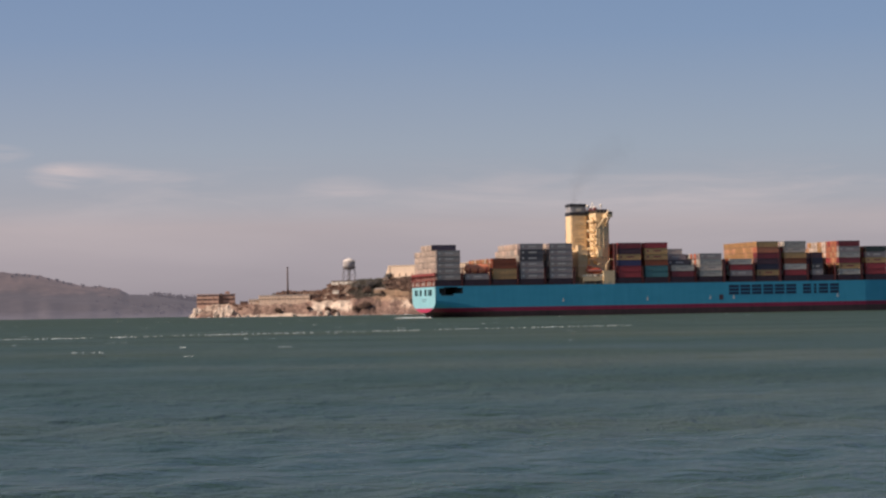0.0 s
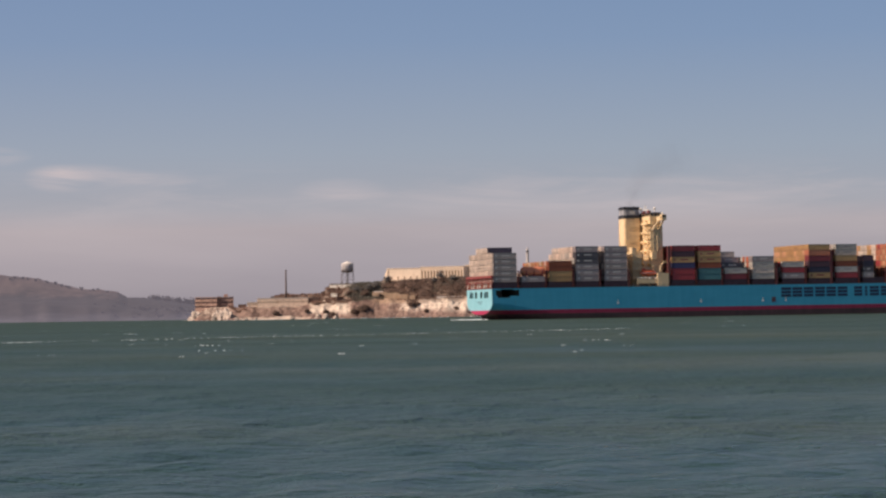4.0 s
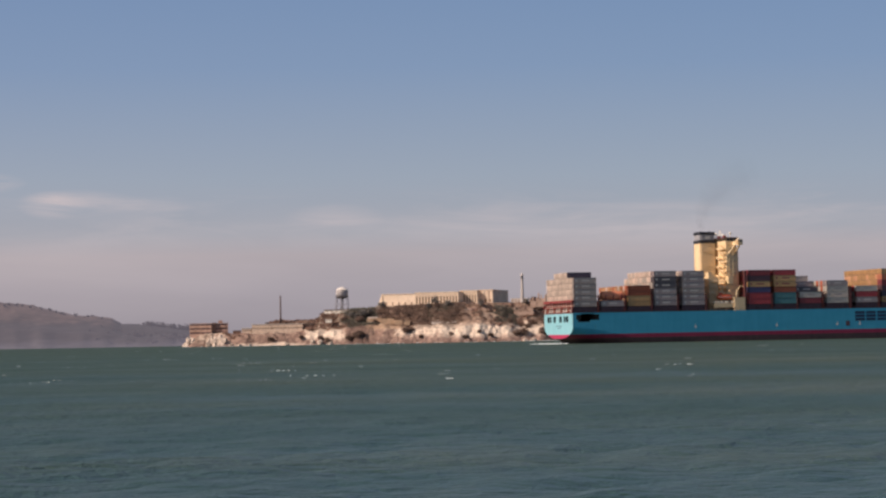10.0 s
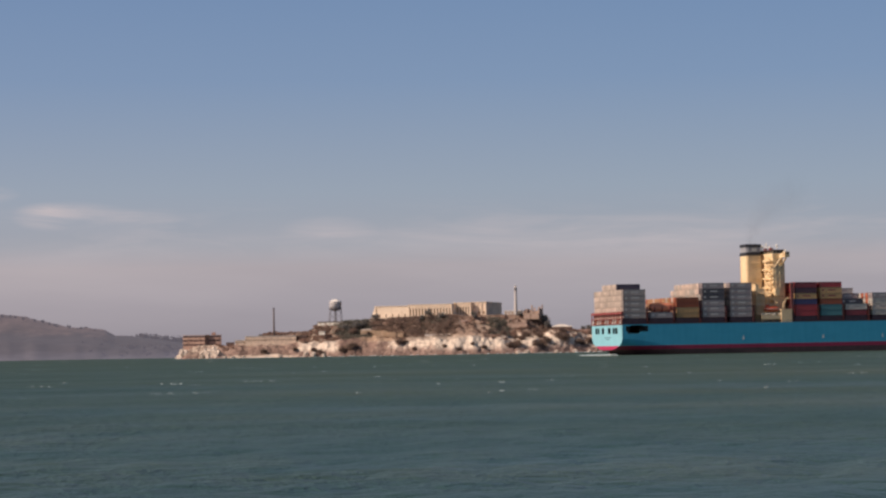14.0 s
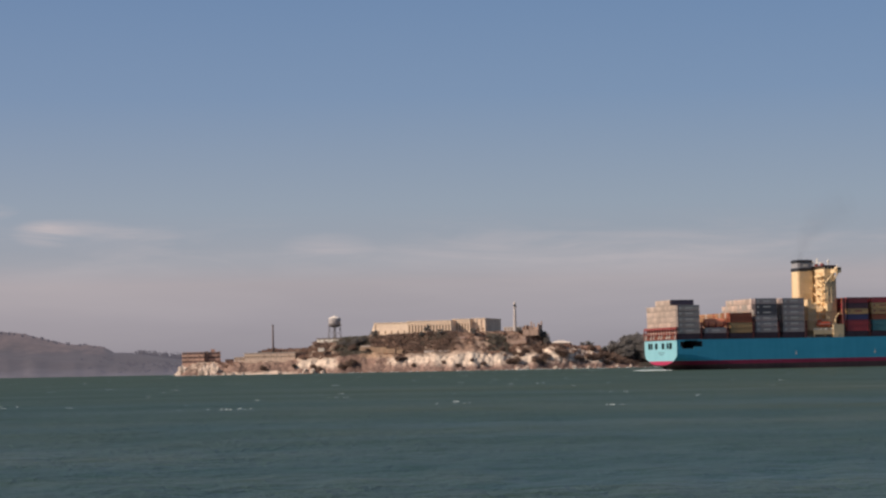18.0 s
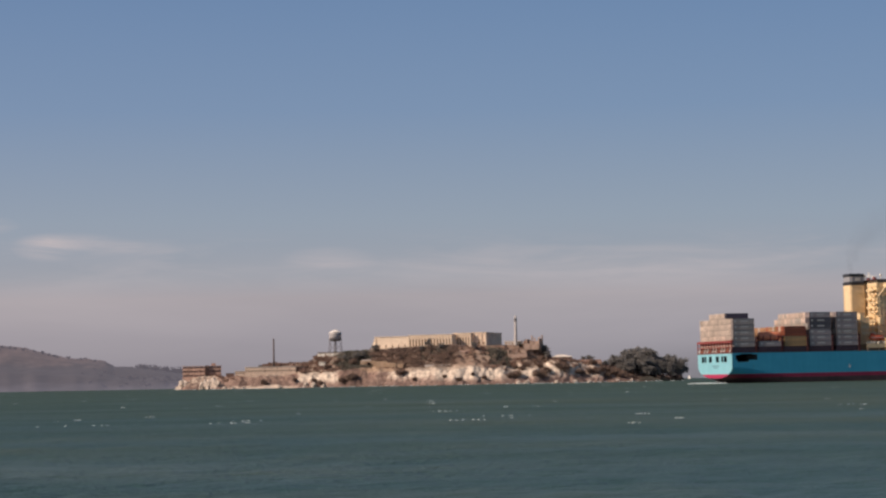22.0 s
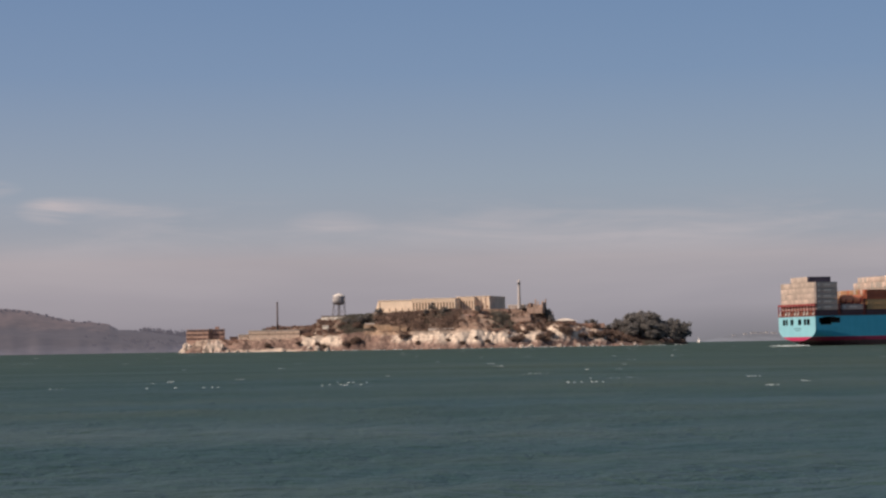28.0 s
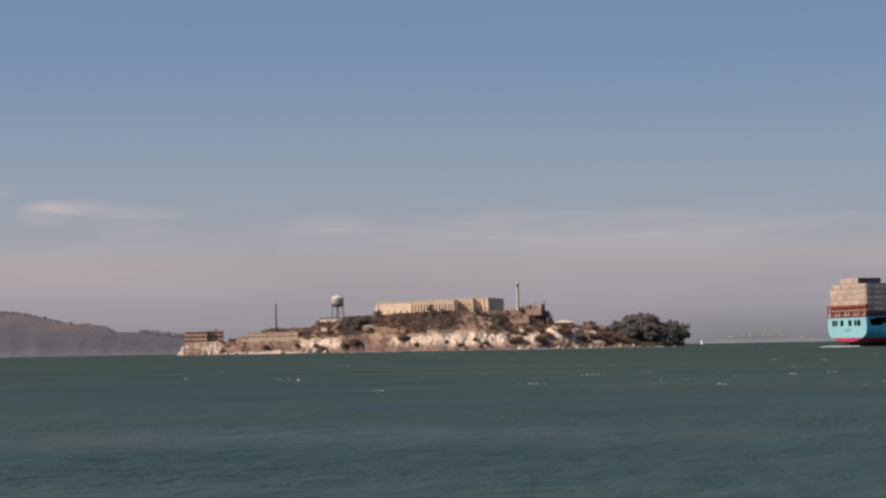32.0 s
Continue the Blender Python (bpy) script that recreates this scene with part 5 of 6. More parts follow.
def build_cargo(ship):
    rng = random.Random(17)
    for b, (x, outer, inner, colours, high) in enumerate(BAYS):
        outer, colours = outer.split(), colours.split()
        bm = bmesh.new()
        box(bm, x - 0.4, x + 12.6, -21.6, 21.6, STOW - 0.55, STOW - 0.03)
        cover = part("hatch_cover", bm, M_COAMING, ship)
        bm = bmesh.new()
        box(bm, x - 0.2, x + 12.4, -0.15, 0.15, DECK, STOW - 0.55)
        web = part("coaming", bm, M_COAMING, cover)
        web.matrix_basis = pose(0, -21.2, 0)
        for y in (-14, -7, 0, 7, 14, 21.2):
            share("coaming", web.data, cover, 0, y, 0)
        tier = TIER if high else 2.62
        rest = []
        for r in range(17):
            if r == 0:
                stack = list(outer)
            else:
                n = inner
                if b == 0:
                    n = 6 if 3 <= r <= 11 else 5
                elif b == 7:
                    n = (2, 2, 3, 3, 4, 4)[r] if r < 6 else 5
                elif b in (3, 13) and r > 11:
                    n = inner - (r > 14)
                elif b == 10:
                    n = 6
                stack = [rng.choice(colours) for _ in range(n)]
                if b == 0 and r == 3:
                    stack[5] = "navy"
                if r == 1 and b not in (0, 7, 9, 12):
                    stack = [c if rng.random() < 0.5 else outer[min(i, len(outer) - 1)] for i, c in enumerate(stack)]
            if b == 7:
                stack = ["maroon", "white", "slate" if r < 5 else "grey", "grey", "white"][:len(stack)]
            if b == 13 and 1 <= r <= 5:
                stack = [rng.choice(("salmon", "red", "peach", "salmon")) for _ in stack]
            for k, c in enumerate(stack):
                at = (x + rng.uniform(-0.04, 0.04), row_y(r) + rng.uniform(-0.02, 0.02), STOW + tier * k)
                if b == 12 and 1 <= r <= 5:
                    continue
                if r <= 1 or b in (0, 2, 3, 7, 10, 13):
                    ob = share("container", container_mesh(c, high), cover, *at)
                    if b == 12:
                        ob.scale = (0.497, 1, 1)    # twenty-foot boxes
                else:
                    rest.append((c, at))
        names = sorted({c for c, _ in rest})
        if rest:
            bm = bmesh.new()
            h = 2.86 if high else 2.56
            for c, (bx, by, bz) in rest:
                k = names.index(c)
                box(bm, bx, bx + 12.19, by, by + 2.44, bz, bz + h, k)
                for dy in (0.5, 0.95, 1.4, 1.85):
                    box(bm, bx - 0.05, bx, by + dy, by + dy + 0.06, bz + 0.1, bz + h - 0.1, k)
                # gap shade painted below and beside each box end
                box(bm, bx - 0.03, bx, by, by + 2.44, bz, bz + 0.17, len(names))
                box(bm, bx - 0.03, bx, by, by + 0.13, bz + 0.17, bz + h, len(names))
            tagged(part("container_block", bm, [PAINT[c] for c in names] + [M_GAPSHADE], cover), "stacked shipping containers further inboard", kind="stuff")


def build_lashing(ship):
    """Steel lashing bridges between the bays, and the red stern frame."""
    places = [(14.0, 1.4), (28.6, 1.4), (43.2, 1.2), (57.6, 2.2), (73.2, 1.4), (95.6, 1.2), (110.2, 1.4), (124.6, 1.3), (139.4, 1.8), (155.4, 2.6), (171.8, 1.6), (186.8, 2.0), (202.4, 2.0), (218.0, 1.8), (233.4, 2.0)]
    tall = {95.6: 36.2, 155.4: 27.6, 186.8: 32.5}
    for x, w in places:
        bm = bmesh.new()
        for i in range(10):
            y = -21.9 + 43.8 * i / 9
            box(bm, x, x + 0.5, y - 0.22, y + 0.22, DECK, STOW + 5.6)
        if x in tall:
            for side in (-22.0, 20.6):
                box(bm, x - 0.6, x + 0.7, side, side + 1.4, DECK, tall[x])
        for z in (STOW + 2.5, STOW + 5.4):
            box(bm, x, x + w, -22.0, 22.0, z, z + 0.22)
            box(bm, x, x + 0.08, -22.0, 22.0, z + 1.0, z + 1.08)
        part("lashing_bridge", bm, M_LASHDARK, ship, "dark red steel lashing bridge")
    base_x = -0.3
    for i in range(13):
        y = -22.2 + 44.4 * i / 12
        bm = bmesh.new()
        box(bm, base_x, base_x + 0.5, y - 0.25, y + 0.25, DECK, DECK + 6.4)
        part("stern_post", bm, M_LASH, ship, "red steel stern post")
        if i < 12:
            bm = bmesh.new()
            box(bm, base_x + 0.1, base_x + 0.35, y + 0.7, y + 1.2, DECK + 0.9, DECK + 3.0)
            box(bm, base_x + 0.1, base_x + 0.35, y + 2.1, y + 2.7, DECK + 0.4, DECK + 1.7)
            part("stern_locker", bm, PAINT["salmon"] if i % 3 == 1 else M_WHITE, ship)
    for z in (DECK + 0.05, DECK + 3.0, DECK + 5.5):
        bm = bmesh.new()
        box(bm, base_x - 0.1, base_x + 1.3, -22.4, 22.4, z, z + (1.1 if z > DECK + 3 else 0.3))
        part("stern_beam", bm, M_LASH, ship, "red steel stern beam")


def build_funnel(ship):
    """A square funnel on the centre line behind the tower, with a grey band between two black ones."""
    bm = bmesh.new()
    box(bm, 78.2, 86.6, -4.6, 4.6, DECK, 51.5)
    bmesh.ops.bevel(bm, geom=[e for e in bm.edges if abs(e.verts[0].co.z - e.verts[1].co.z) > 5], offset=0.5, segments=2, affect="EDGES")
    part("funnel_casing", bm, M_CREAM, ship, "cream painted funnel casing")
    for name, grow, z0, z1, m, label in (("funnel_rim", 0.25, 51.3, 53.0, M_BLACK, "black lower funnel band"), ("funnel_band", -0.1, 53.0, 55.9, M_GREYBAND, "grey funnel band"), ("funnel_top", 0.2, 55.9, 57.3, M_BLACK, "black funnel top")):
        bm = bmesh.new()
        box(bm, 78.2 - grow, 86.6 + grow, -4.6 - grow, 4.6 + grow, z0, z1)
        bmesh.ops.bevel(bm, geom=[e for e in bm.edges if abs(e.verts[0].co.z - e.verts[1].co.z) > 1], offset=0.7, segments=2, affect="EDGES")
        part(name, bm, m, ship, label)
    for x, y in ((79.4, -2.6), (79.4, 2.4), (82.0, -0.6), (84.4, -2.4), (84.4, 2.6)):
        bm = bmesh.new()
        tube(bm, (x, y, 56.6), (x - 0.3, y, 57.6), 0.6, 0.6, 10)
        part("exhaust_pipe", bm, M_BLACK, ship)
    # pale badge on the band, louvres, a ladder and stiffeners down the casing
    bm = bmesh.new()
    box(bm, 81.0, 83.8, -4.56, -4.44, 53.6, 55.2)
    part("funnel_badge", bm, M_WHITE, ship, "small pale plain badge")
    for z in (38.0, 45.6):
        bm = bmesh.new()
        for k in range(5):
            box(bm, 80.2, 84.8, -4.70, -4.58, z + 0.36 * k, z + 0.36 * k + 0.16)
        part("louvre", bm, M_CREAMDIM, ship)
    bm = bmesh.new()
    for y in (3.1, 3.6):
        box(bm, 77.95, 78.05, y, y + 0.08, 34, 49.6)
    for k in range(25):
        box(bm, 77.96, 78.04, 3.1, 3.68, 34.3 + 0.6 * k, 34.4 + 0.6 * k)
    part("ladder", bm, M_CREAMDIM, ship)


def parapet(bm, x0, x1, y0, y1, z):
    """A landing with a solid plate rail along its after edge and outer end."""
    box(bm, x0, x1, y0, y1, z - 0.16, z + 0.06)
    box(bm, x0 - 0.06, x0 + 0.04, y0, y1, z + 0.06, z + 0.7)
    box(bm, x0 + 0.04, x1, y0 - 0.05, y0 + 0.05, z + 0.95, z + 1.1)


def build_tower(ship):
    """The narrow accommodation tower with its bridge, wings, stair landings and lower decks."""
    bm = bmesh.new()
    box(bm, 88.2, 94.0, -15.2, 15.2, DECK, 50.0)
    box(bm, 94.0, 95.3, -14.2, 14.2, DECK, 47.0)
    part("accommodation", bm, M_CREAM, ship, "cream accommodation tower")
    bm = bmesh.new()
    box(bm, 78.0, 83.2, -15.0, 15.0, DECK, 33.4)
    box(bm, 83.2, 88.2, -13.4, 13.4, DECK, 25.6)
    part("engine_casing", bm, M_CREAM, ship, "cream engine casing abaft the tower")
    for x0, x1, y0, y1, z0, z1 in ((78.0, 80.0, -15.0, -11.0, 33.4, 35.6), (85.2, 87.0, -13.2, -11.0, 25.6, 28.2), (78.2, 80.4, 8.0, 13.0, 33.4, 35.4)):
        bm = bmesh.new()
        box(bm, x0, x1, y0, y1, z0, z1)
        box(bm, x0 - 0.1, x1 + 0.1, y0 - 0.1, y1 + 0.1, z1, z1 + 0.14)
        part("vent_box", bm, M_CREAM, ship)
    # projecting stair trunk at the ship's side
    for side in (-1, 1):
        y0, y1 = sorted((side * 15.2, side * 18.3))
        bm = bmesh.new()
        box(bm, 87.7, 90.2, y0, y1, 29.6, 33.4)
        part("stair_trunk", bm, M_CREAM, ship)
        bm = bmesh.new()
        box(bm, 87.62, 87.7, side * 16.8 - 0.5, side * 16.8 + 0.5, 29.9, 32.0)
        part("house_door", bm, M_CREAMDIM, ship)
    # vertical stiffening ribs, pipes and deck edges on the tower's sides
    for side in (-1, 1):
        for x in (89.6, 91.9):
            bm = bmesh.new()
            tube(bm, (x, side * 15.34, 33.6), (x, side * 15.34, 49.4), 0.14, 0.14, 6)
            part("pipe", bm, M_CREAMDIM, ship)
        for z in (33.6, 36.8, 40.0, 43.2, 46.4):
            bm = bmesh.new()
            box(bm, 88.1, 94.1, *sorted((side * 15.18, side * 15.34)), z, z + 0.14)
            part("deck_edge", bm, M_CREAM, ship)
    bm = bmesh.new()
    box(bm, -0.25, 0.25, -0.06, 0.06, 0, 0.55)
    w = part("window", bm, M_PORT, ship)
    w.matrix_basis = pose(90.6, -15.22, 34.7)
    for side in (-1, 1):
        for z in (34.7, 37.9, 41.1, 44.3, 47.5):
            for x in (90.6, 92.9):
                if (side, x, z) != (-1, 90.6, 34.7):
                    share("window", w.data, ship, x, side * 15.22, z)
        for z in (22.5, 25.6, 28.8):
            for x in (91.2, 93.0):
                share("window", w.data, ship, x, side * 15.22, z)
    for z in (34.7, 37.9, 41.1, 44.3, 47.5):
        for y in (6.4, 8.6, 10.8, 13.0):
            share("window", w.data, ship, 88.18, y, z, 90)
    # bridge: dark glazed band under a flat roof
    bm = bmesh.new()
    box(bm, 87.9, 94.6, -15.4, 15.4, 50.0, 52.0)
    part("bridge", bm, M_CREAM, ship)
    bm = bmesh.new()
    box(bm, 88.3, 94.3, -15.0, 15.0, 52.0, 53.3)
    part("bridge_windows", bm, M_GLASS, ship, "dark band of bridge windows")
    bm = bmesh.new()
    box(bm, -0.12, 0.12, -0.12, 0.12, 52.0, 53.3)
    post = part("mullion", bm, M_CREAMDIM, ship)
    post.matrix_basis = pose(88.3, -15.0, 0)
    for x in (90.3, 92.3, 94.3):
        share("mullion", post.data, ship, x, -15.0, 0)
    for k in range(1, 13):
        share("mullion", post.data, ship, 88.3, -15.0 + 2.5 * k, 0)
    bm = bmesh.new()
    box(bm, 87.6, 94.9, -15.7, 15.7, 53.3, 53.9)
    part("bridge_roof", bm, M_DECK, ship, "red-brown flat bridge roof")
    for side in (-1, 1):
        y0, y1 = sorted((side * 15.4, side * 22.9))
        e0, e1 = sorted((side * 19.8, side * 22.9))
        bm = bmesh.new()
        box(bm, 91.7, 94.2, y0, y1, 49.6, 50.1)
        box(bm, 91.7, 91.9, y0, y1, 50.1, 51.6)
        box(bm, 94.0, 94.2, y0, y1, 50.1, 51.6)
        box(bm, 91.7, 94.2, e0, e1, 50.1, 52.5)
        part("bridge_wing", bm, M_CREAM, ship)
        bm = bmesh.new()
        box(bm, 91.9, 94.0, *sorted((side * 22.88, side * 22.98)), 51.2, 52.2)
        part("wing_window", bm, M_GLASS, ship)
        for a, b in (((91.9, side * 17.6, 49.6), (88.8, side * 15.2, 44.4)), ((92.4, side * 22.4, 49.6), (93.2, side * 15.2, 45.4)), ((93.9, side * 19.5, 49.6), (93.9, side * 15.2, 46.6))):
            bm = bmesh.new()
            tube(bm, a, b, 0.38, 0.38, 8)
            part("wing_brace", bm, M_CREAM, ship)
    # zigzag landings and stairs up the after face, on the starboard half
    for i, z in enumerate(np.arange(31.4, 50.0, 2.35)):
        y0, y1 = ((-15.4, -12.0), (-9.6, -6.0))[i % 2]
        if i == 7:
            y0, y1 = -15.6, -6.4
        bm = bmesh.new()
        parapet(bm, 86.2, 88.2, y0, y1, z)
        part("landing", bm, M_CREAM, ship)
        bm = bmesh.new()
        a0, a1 = (-14.6, -8.4) if i % 2 else (-8.4, -14.6)
        for k in range(9):
            yy = sorted((a0 + (a1 - a0) * k / 9, a0 + (a1 - a0) * (k + 1) / 9))
            box(bm, 87.1, 87.9, yy[0], yy[1], z + 2.35 * k / 9, z + 2.35 * k / 9 + 0.28)
        part("stair", bm, M_CREAMDIM, ship)
    # side galleries on the lower decks, with rails and posts
    for side in (-1, 1):
        for z in (24.3, 27.5, 30.6):
            bm = bmesh.new()
            box(bm, 78.2, 87.6, *sorted((side * 13.4, side * 16.6)), z - 0.1, z + 0.1)
            part("gallery", bm, M_CREAM, ship)
            bm = bmesh.new()
            for dz in (0.5, 1.0):
                box(bm, 78.2, 87.6, side * 16.5 - 0.04, side * 16.5 + 0.04, z + dz, z + dz + 0.09)
            for k in range(6):
                box(bm, 78.3 + 1.8 * k, 78.4 + 1.8 * k, side * 16.5 - 0.04, side * 16.5 + 0.04, z + 0.1, z + 1.05)
            part("gallery_rail", bm, M_WHITE, ship)
        for x in (78.6, 81.4, 84.2):
            bm = bmesh.new()
            tube(bm, (x, side * 16.3, 19.4), (x, side * 16.3, 30.5), 0.14, 0.14, 6)
            part("gallery_post", bm, M_CREAM, ship)


def build_boat_deck(ship):
    """Boat deck, davits, lifeboat, raft canisters, side deck house and stores crane on each side."""
    for side in (-1, 1):
        bm = bmesh.new()
        box(bm, 77.8, 92.0, *sorted((side * 15.2, side * 22.0)), 19.0, 19.4)
        box(bm, 77.8, 90.2, *sorted((side * 21.7, side * 22.0)), 17.2, 19.0)
        for x in (78.2, 84.5, 91.5):
            box(bm, x, x + 0.4, *sorted((side * 21.4, side * 21.9)), DECK, 19.0)
        part("boat_deck", bm, M_CREAM, ship)
        bm = bmesh.new()
        box(bm, 77.8, 90.0, side * 21.9 - 0.05, side * 21.9 + 0.05, 20.3, 20.45)
        box(bm, 77.8, 90.0, side * 21.9 - 0.05, side * 21.9 + 0.05, 19.85, 19.95)
        for k in range(7):
            box(bm, 77.8 + 2 * k, 77.9 + 2 * k, side * 21.9 - 0.05, side * 21.9 + 0.05, 19.4, 20.4)
        part("boat_deck_rail", bm, M_WHITE, ship)
        base = new("lifeboat")
        base.parent = ship
        base.matrix_basis = pose(84.6, side * 19.9, 22.6)
        bm = bmesh.new()
        prof = ((-4.4, 0.25), (-3.7, 1.0), (-2.2, 1.45), (0, 1.6), (2.2, 1.5), (3.7, 1.05), (4.5, 0.2))
        rings = []
        for x, r in prof:
            rings.append([bm.verts.new((x, r * math.cos(a), (1.15 if math.sin(a) > 0 else 1.35) * r / 1.5 * 1.15 * math.sin(a) + 0.1)) for a in [2 * math.pi * i / 12 for i in range(12)]])
        for lo, hi in zip(rings, rings[1:]):
            for i in range(12):
                bm.faces.new((lo[i], lo[(i + 1) % 12], hi[(i + 1) % 12], hi[i]))
        bm.faces.new(rings[0][::-1])
        bm.faces.new(rings[-1])
        part("boat_hull", bm, M_ORANGE, base, "orange enclosed lifeboat", True)
        bm = bmesh.new()
        box(bm, -3.2, -1.4, -0.7, 0.7, 1.1, 2.3)
        part("cabin", bm, M_ORANGE, base)
        bm = bmesh.new()
        box(bm, -4.0, 4.1, *sorted((side * 1.5, side * 1.66)), -0.1, 0.12)
        part("rubbing_strake", bm, M_WHITE, base)
        for x in (81.6, 87.6):
            bm = bmesh.new()
            tube(bm, (x, side * 17.2, 19.4), (x, side * 17.8, 25.4), 0.3, 0.26, 8)
            tube(bm, (x, side * 17.8, 25.4), (x, side * 20.6, 26.0), 0.26, 0.2, 8)
            tube(bm, (x, side * 20.0, 25.8), (x, side * 20.0, 23.6), 0.06, 0.06, 6)
            part("davit", bm, M_CREAM, ship)
        for x in (78.8, 80.4, 82.4, 85.0, 88.4):
            bm = bmesh.new()
            tube(bm, (x - 0.6, side * 21.2, 19.95), (x + 0.6, side * 21.2, 19.95), 0.5, 0.5, 10)
            part("raft_canister", bm, M_WHITE, ship)
        bm = bmesh.new()
        box(bm, 89.0, 95.0, *sorted((side * 18.6, side * 22.4)), DECK, 22.4)
        part("side_locker", bm, M_CREAM, ship, "cream deck house at the ship's side")
        bm = bmesh.new()
        box(bm, 91.0, 92.0, *sorted((side * 22.38, side * 22.46)), 16.0, 18.1)
        part("house_door", bm, M_CREAMDIM, ship)
        bm = bmesh.new()
        tube(bm, (91.2, side * 20, 22.4), (91.4, side * 20, 25.6), 0.4, 0.35, 10)
        tube(bm, (91.4, side * 20, 25.6), (93.2, side * 20.6, 28.3), 0.26, 0.24, 8)
        tube(bm, (93.2, side * 20.6, 28.3), (95.6, side * 21.0, 27.6), 0.24, 0.16, 8)
        part("stores_crane", bm, M_CREAM, ship)


def build_masts(ship):
    """Masts, radars and domes on the bridge roof."""
    for x, y, z, r in ((91.5, 0, 58.4, 0.32), (92.6, -6, 56.6, 0.14), (92.6, 6, 56.6, 0.14), (89.4, -11, 56.2, 0.12), (90.5, 11, 56.2, 0.12)):
        bm = bmesh.new()
        tube(bm, (x, y, 53.8), (x, y, z), r, r * 0.6, 8)
        if r > 0.2:
            box(bm, x - 0.2, x + 0.2, -2.6, 2.6, 55.8, 56.1)
            box(bm, x - 0.2, x + 0.2, -1.6, 1.6, 57.2, 57.5)
        part("mast", bm, M_WHITE, ship)
    for x, y, z, r in ((89.2, 0.5, 56.2, 0.8), (91.2, -14.0, 56.0, 0.7), (91.2, 14.0, 56.0, 0.7), (89.8, -8.0, 55.2, 0.7), (92.6, -21.2, 53.2, 0.5)):
        bm = bmesh.new()
        bmesh.ops.create_uvsphere(bm, u_segments=14, v_segments=10, radius=r)
        bmesh.ops.translate(bm, verts=bm.verts, vec=(x, y, z))
        tube(bm, (x, y, 52.4 if y < -20 else 53.8), (x, y, z - r + 0.15), 0.25, 0.25, 6)
        part("radome", bm, M_WHITE, ship, "white dome aerial", True)
    for y in (-4.5, -11.5, 4.5):
        bm = bmesh.new()
        box(bm, 88.2, 89.6, y - 0.9, y + 0.9, 53.9, 55.0)
        part("roof_locker", bm, M_LASH, ship)


def build_house(ship):
    build_funnel(ship)
    build_tower(ship)
    build_boat_deck(ship)
    build_masts(ship)


def build_ship():
    ship = new("container_ship")
    tagged(ship, "large blue container ship under way, stacked with mixed containers", "ship")
    build_hull(ship)
    build_cargo(ship)
    build_lashing(ship)
    build_house(ship)
    return ship


ship = build_ship()


# ---- foam and smoke ----
def crest(bm, rng, x, y, length, width, height):
    """A low broken ridge of foam on the water."""
    n = max(4, int(length / 0.35))
    rows = []
    for i in range(n + 1):
        s = i / n
        k = math.sin(math.pi * s) ** 0.6 * rng.uniform(0.35, 1.0)
        px = x + (s - 0.5) * length
        py = y + rng.uniform(-0.15, 0.15) * width
        rows.append([bm.verts.new((px + rng.uniform(-0.1, 0.1), py + o * width * (0.3 + 0.7 * k), -0.12 + (height * k + 0.12) * t)) for o, t in ((-0.5, 0.0), (-0.25, 0.8), (0.05, 1.0), (0.5, 0.0))])
    for a, b in zip(rows, rows[1:]):
        for i in range(3):
            bm.faces.new((a[i], b[i], b[i + 1], a[i + 1]))


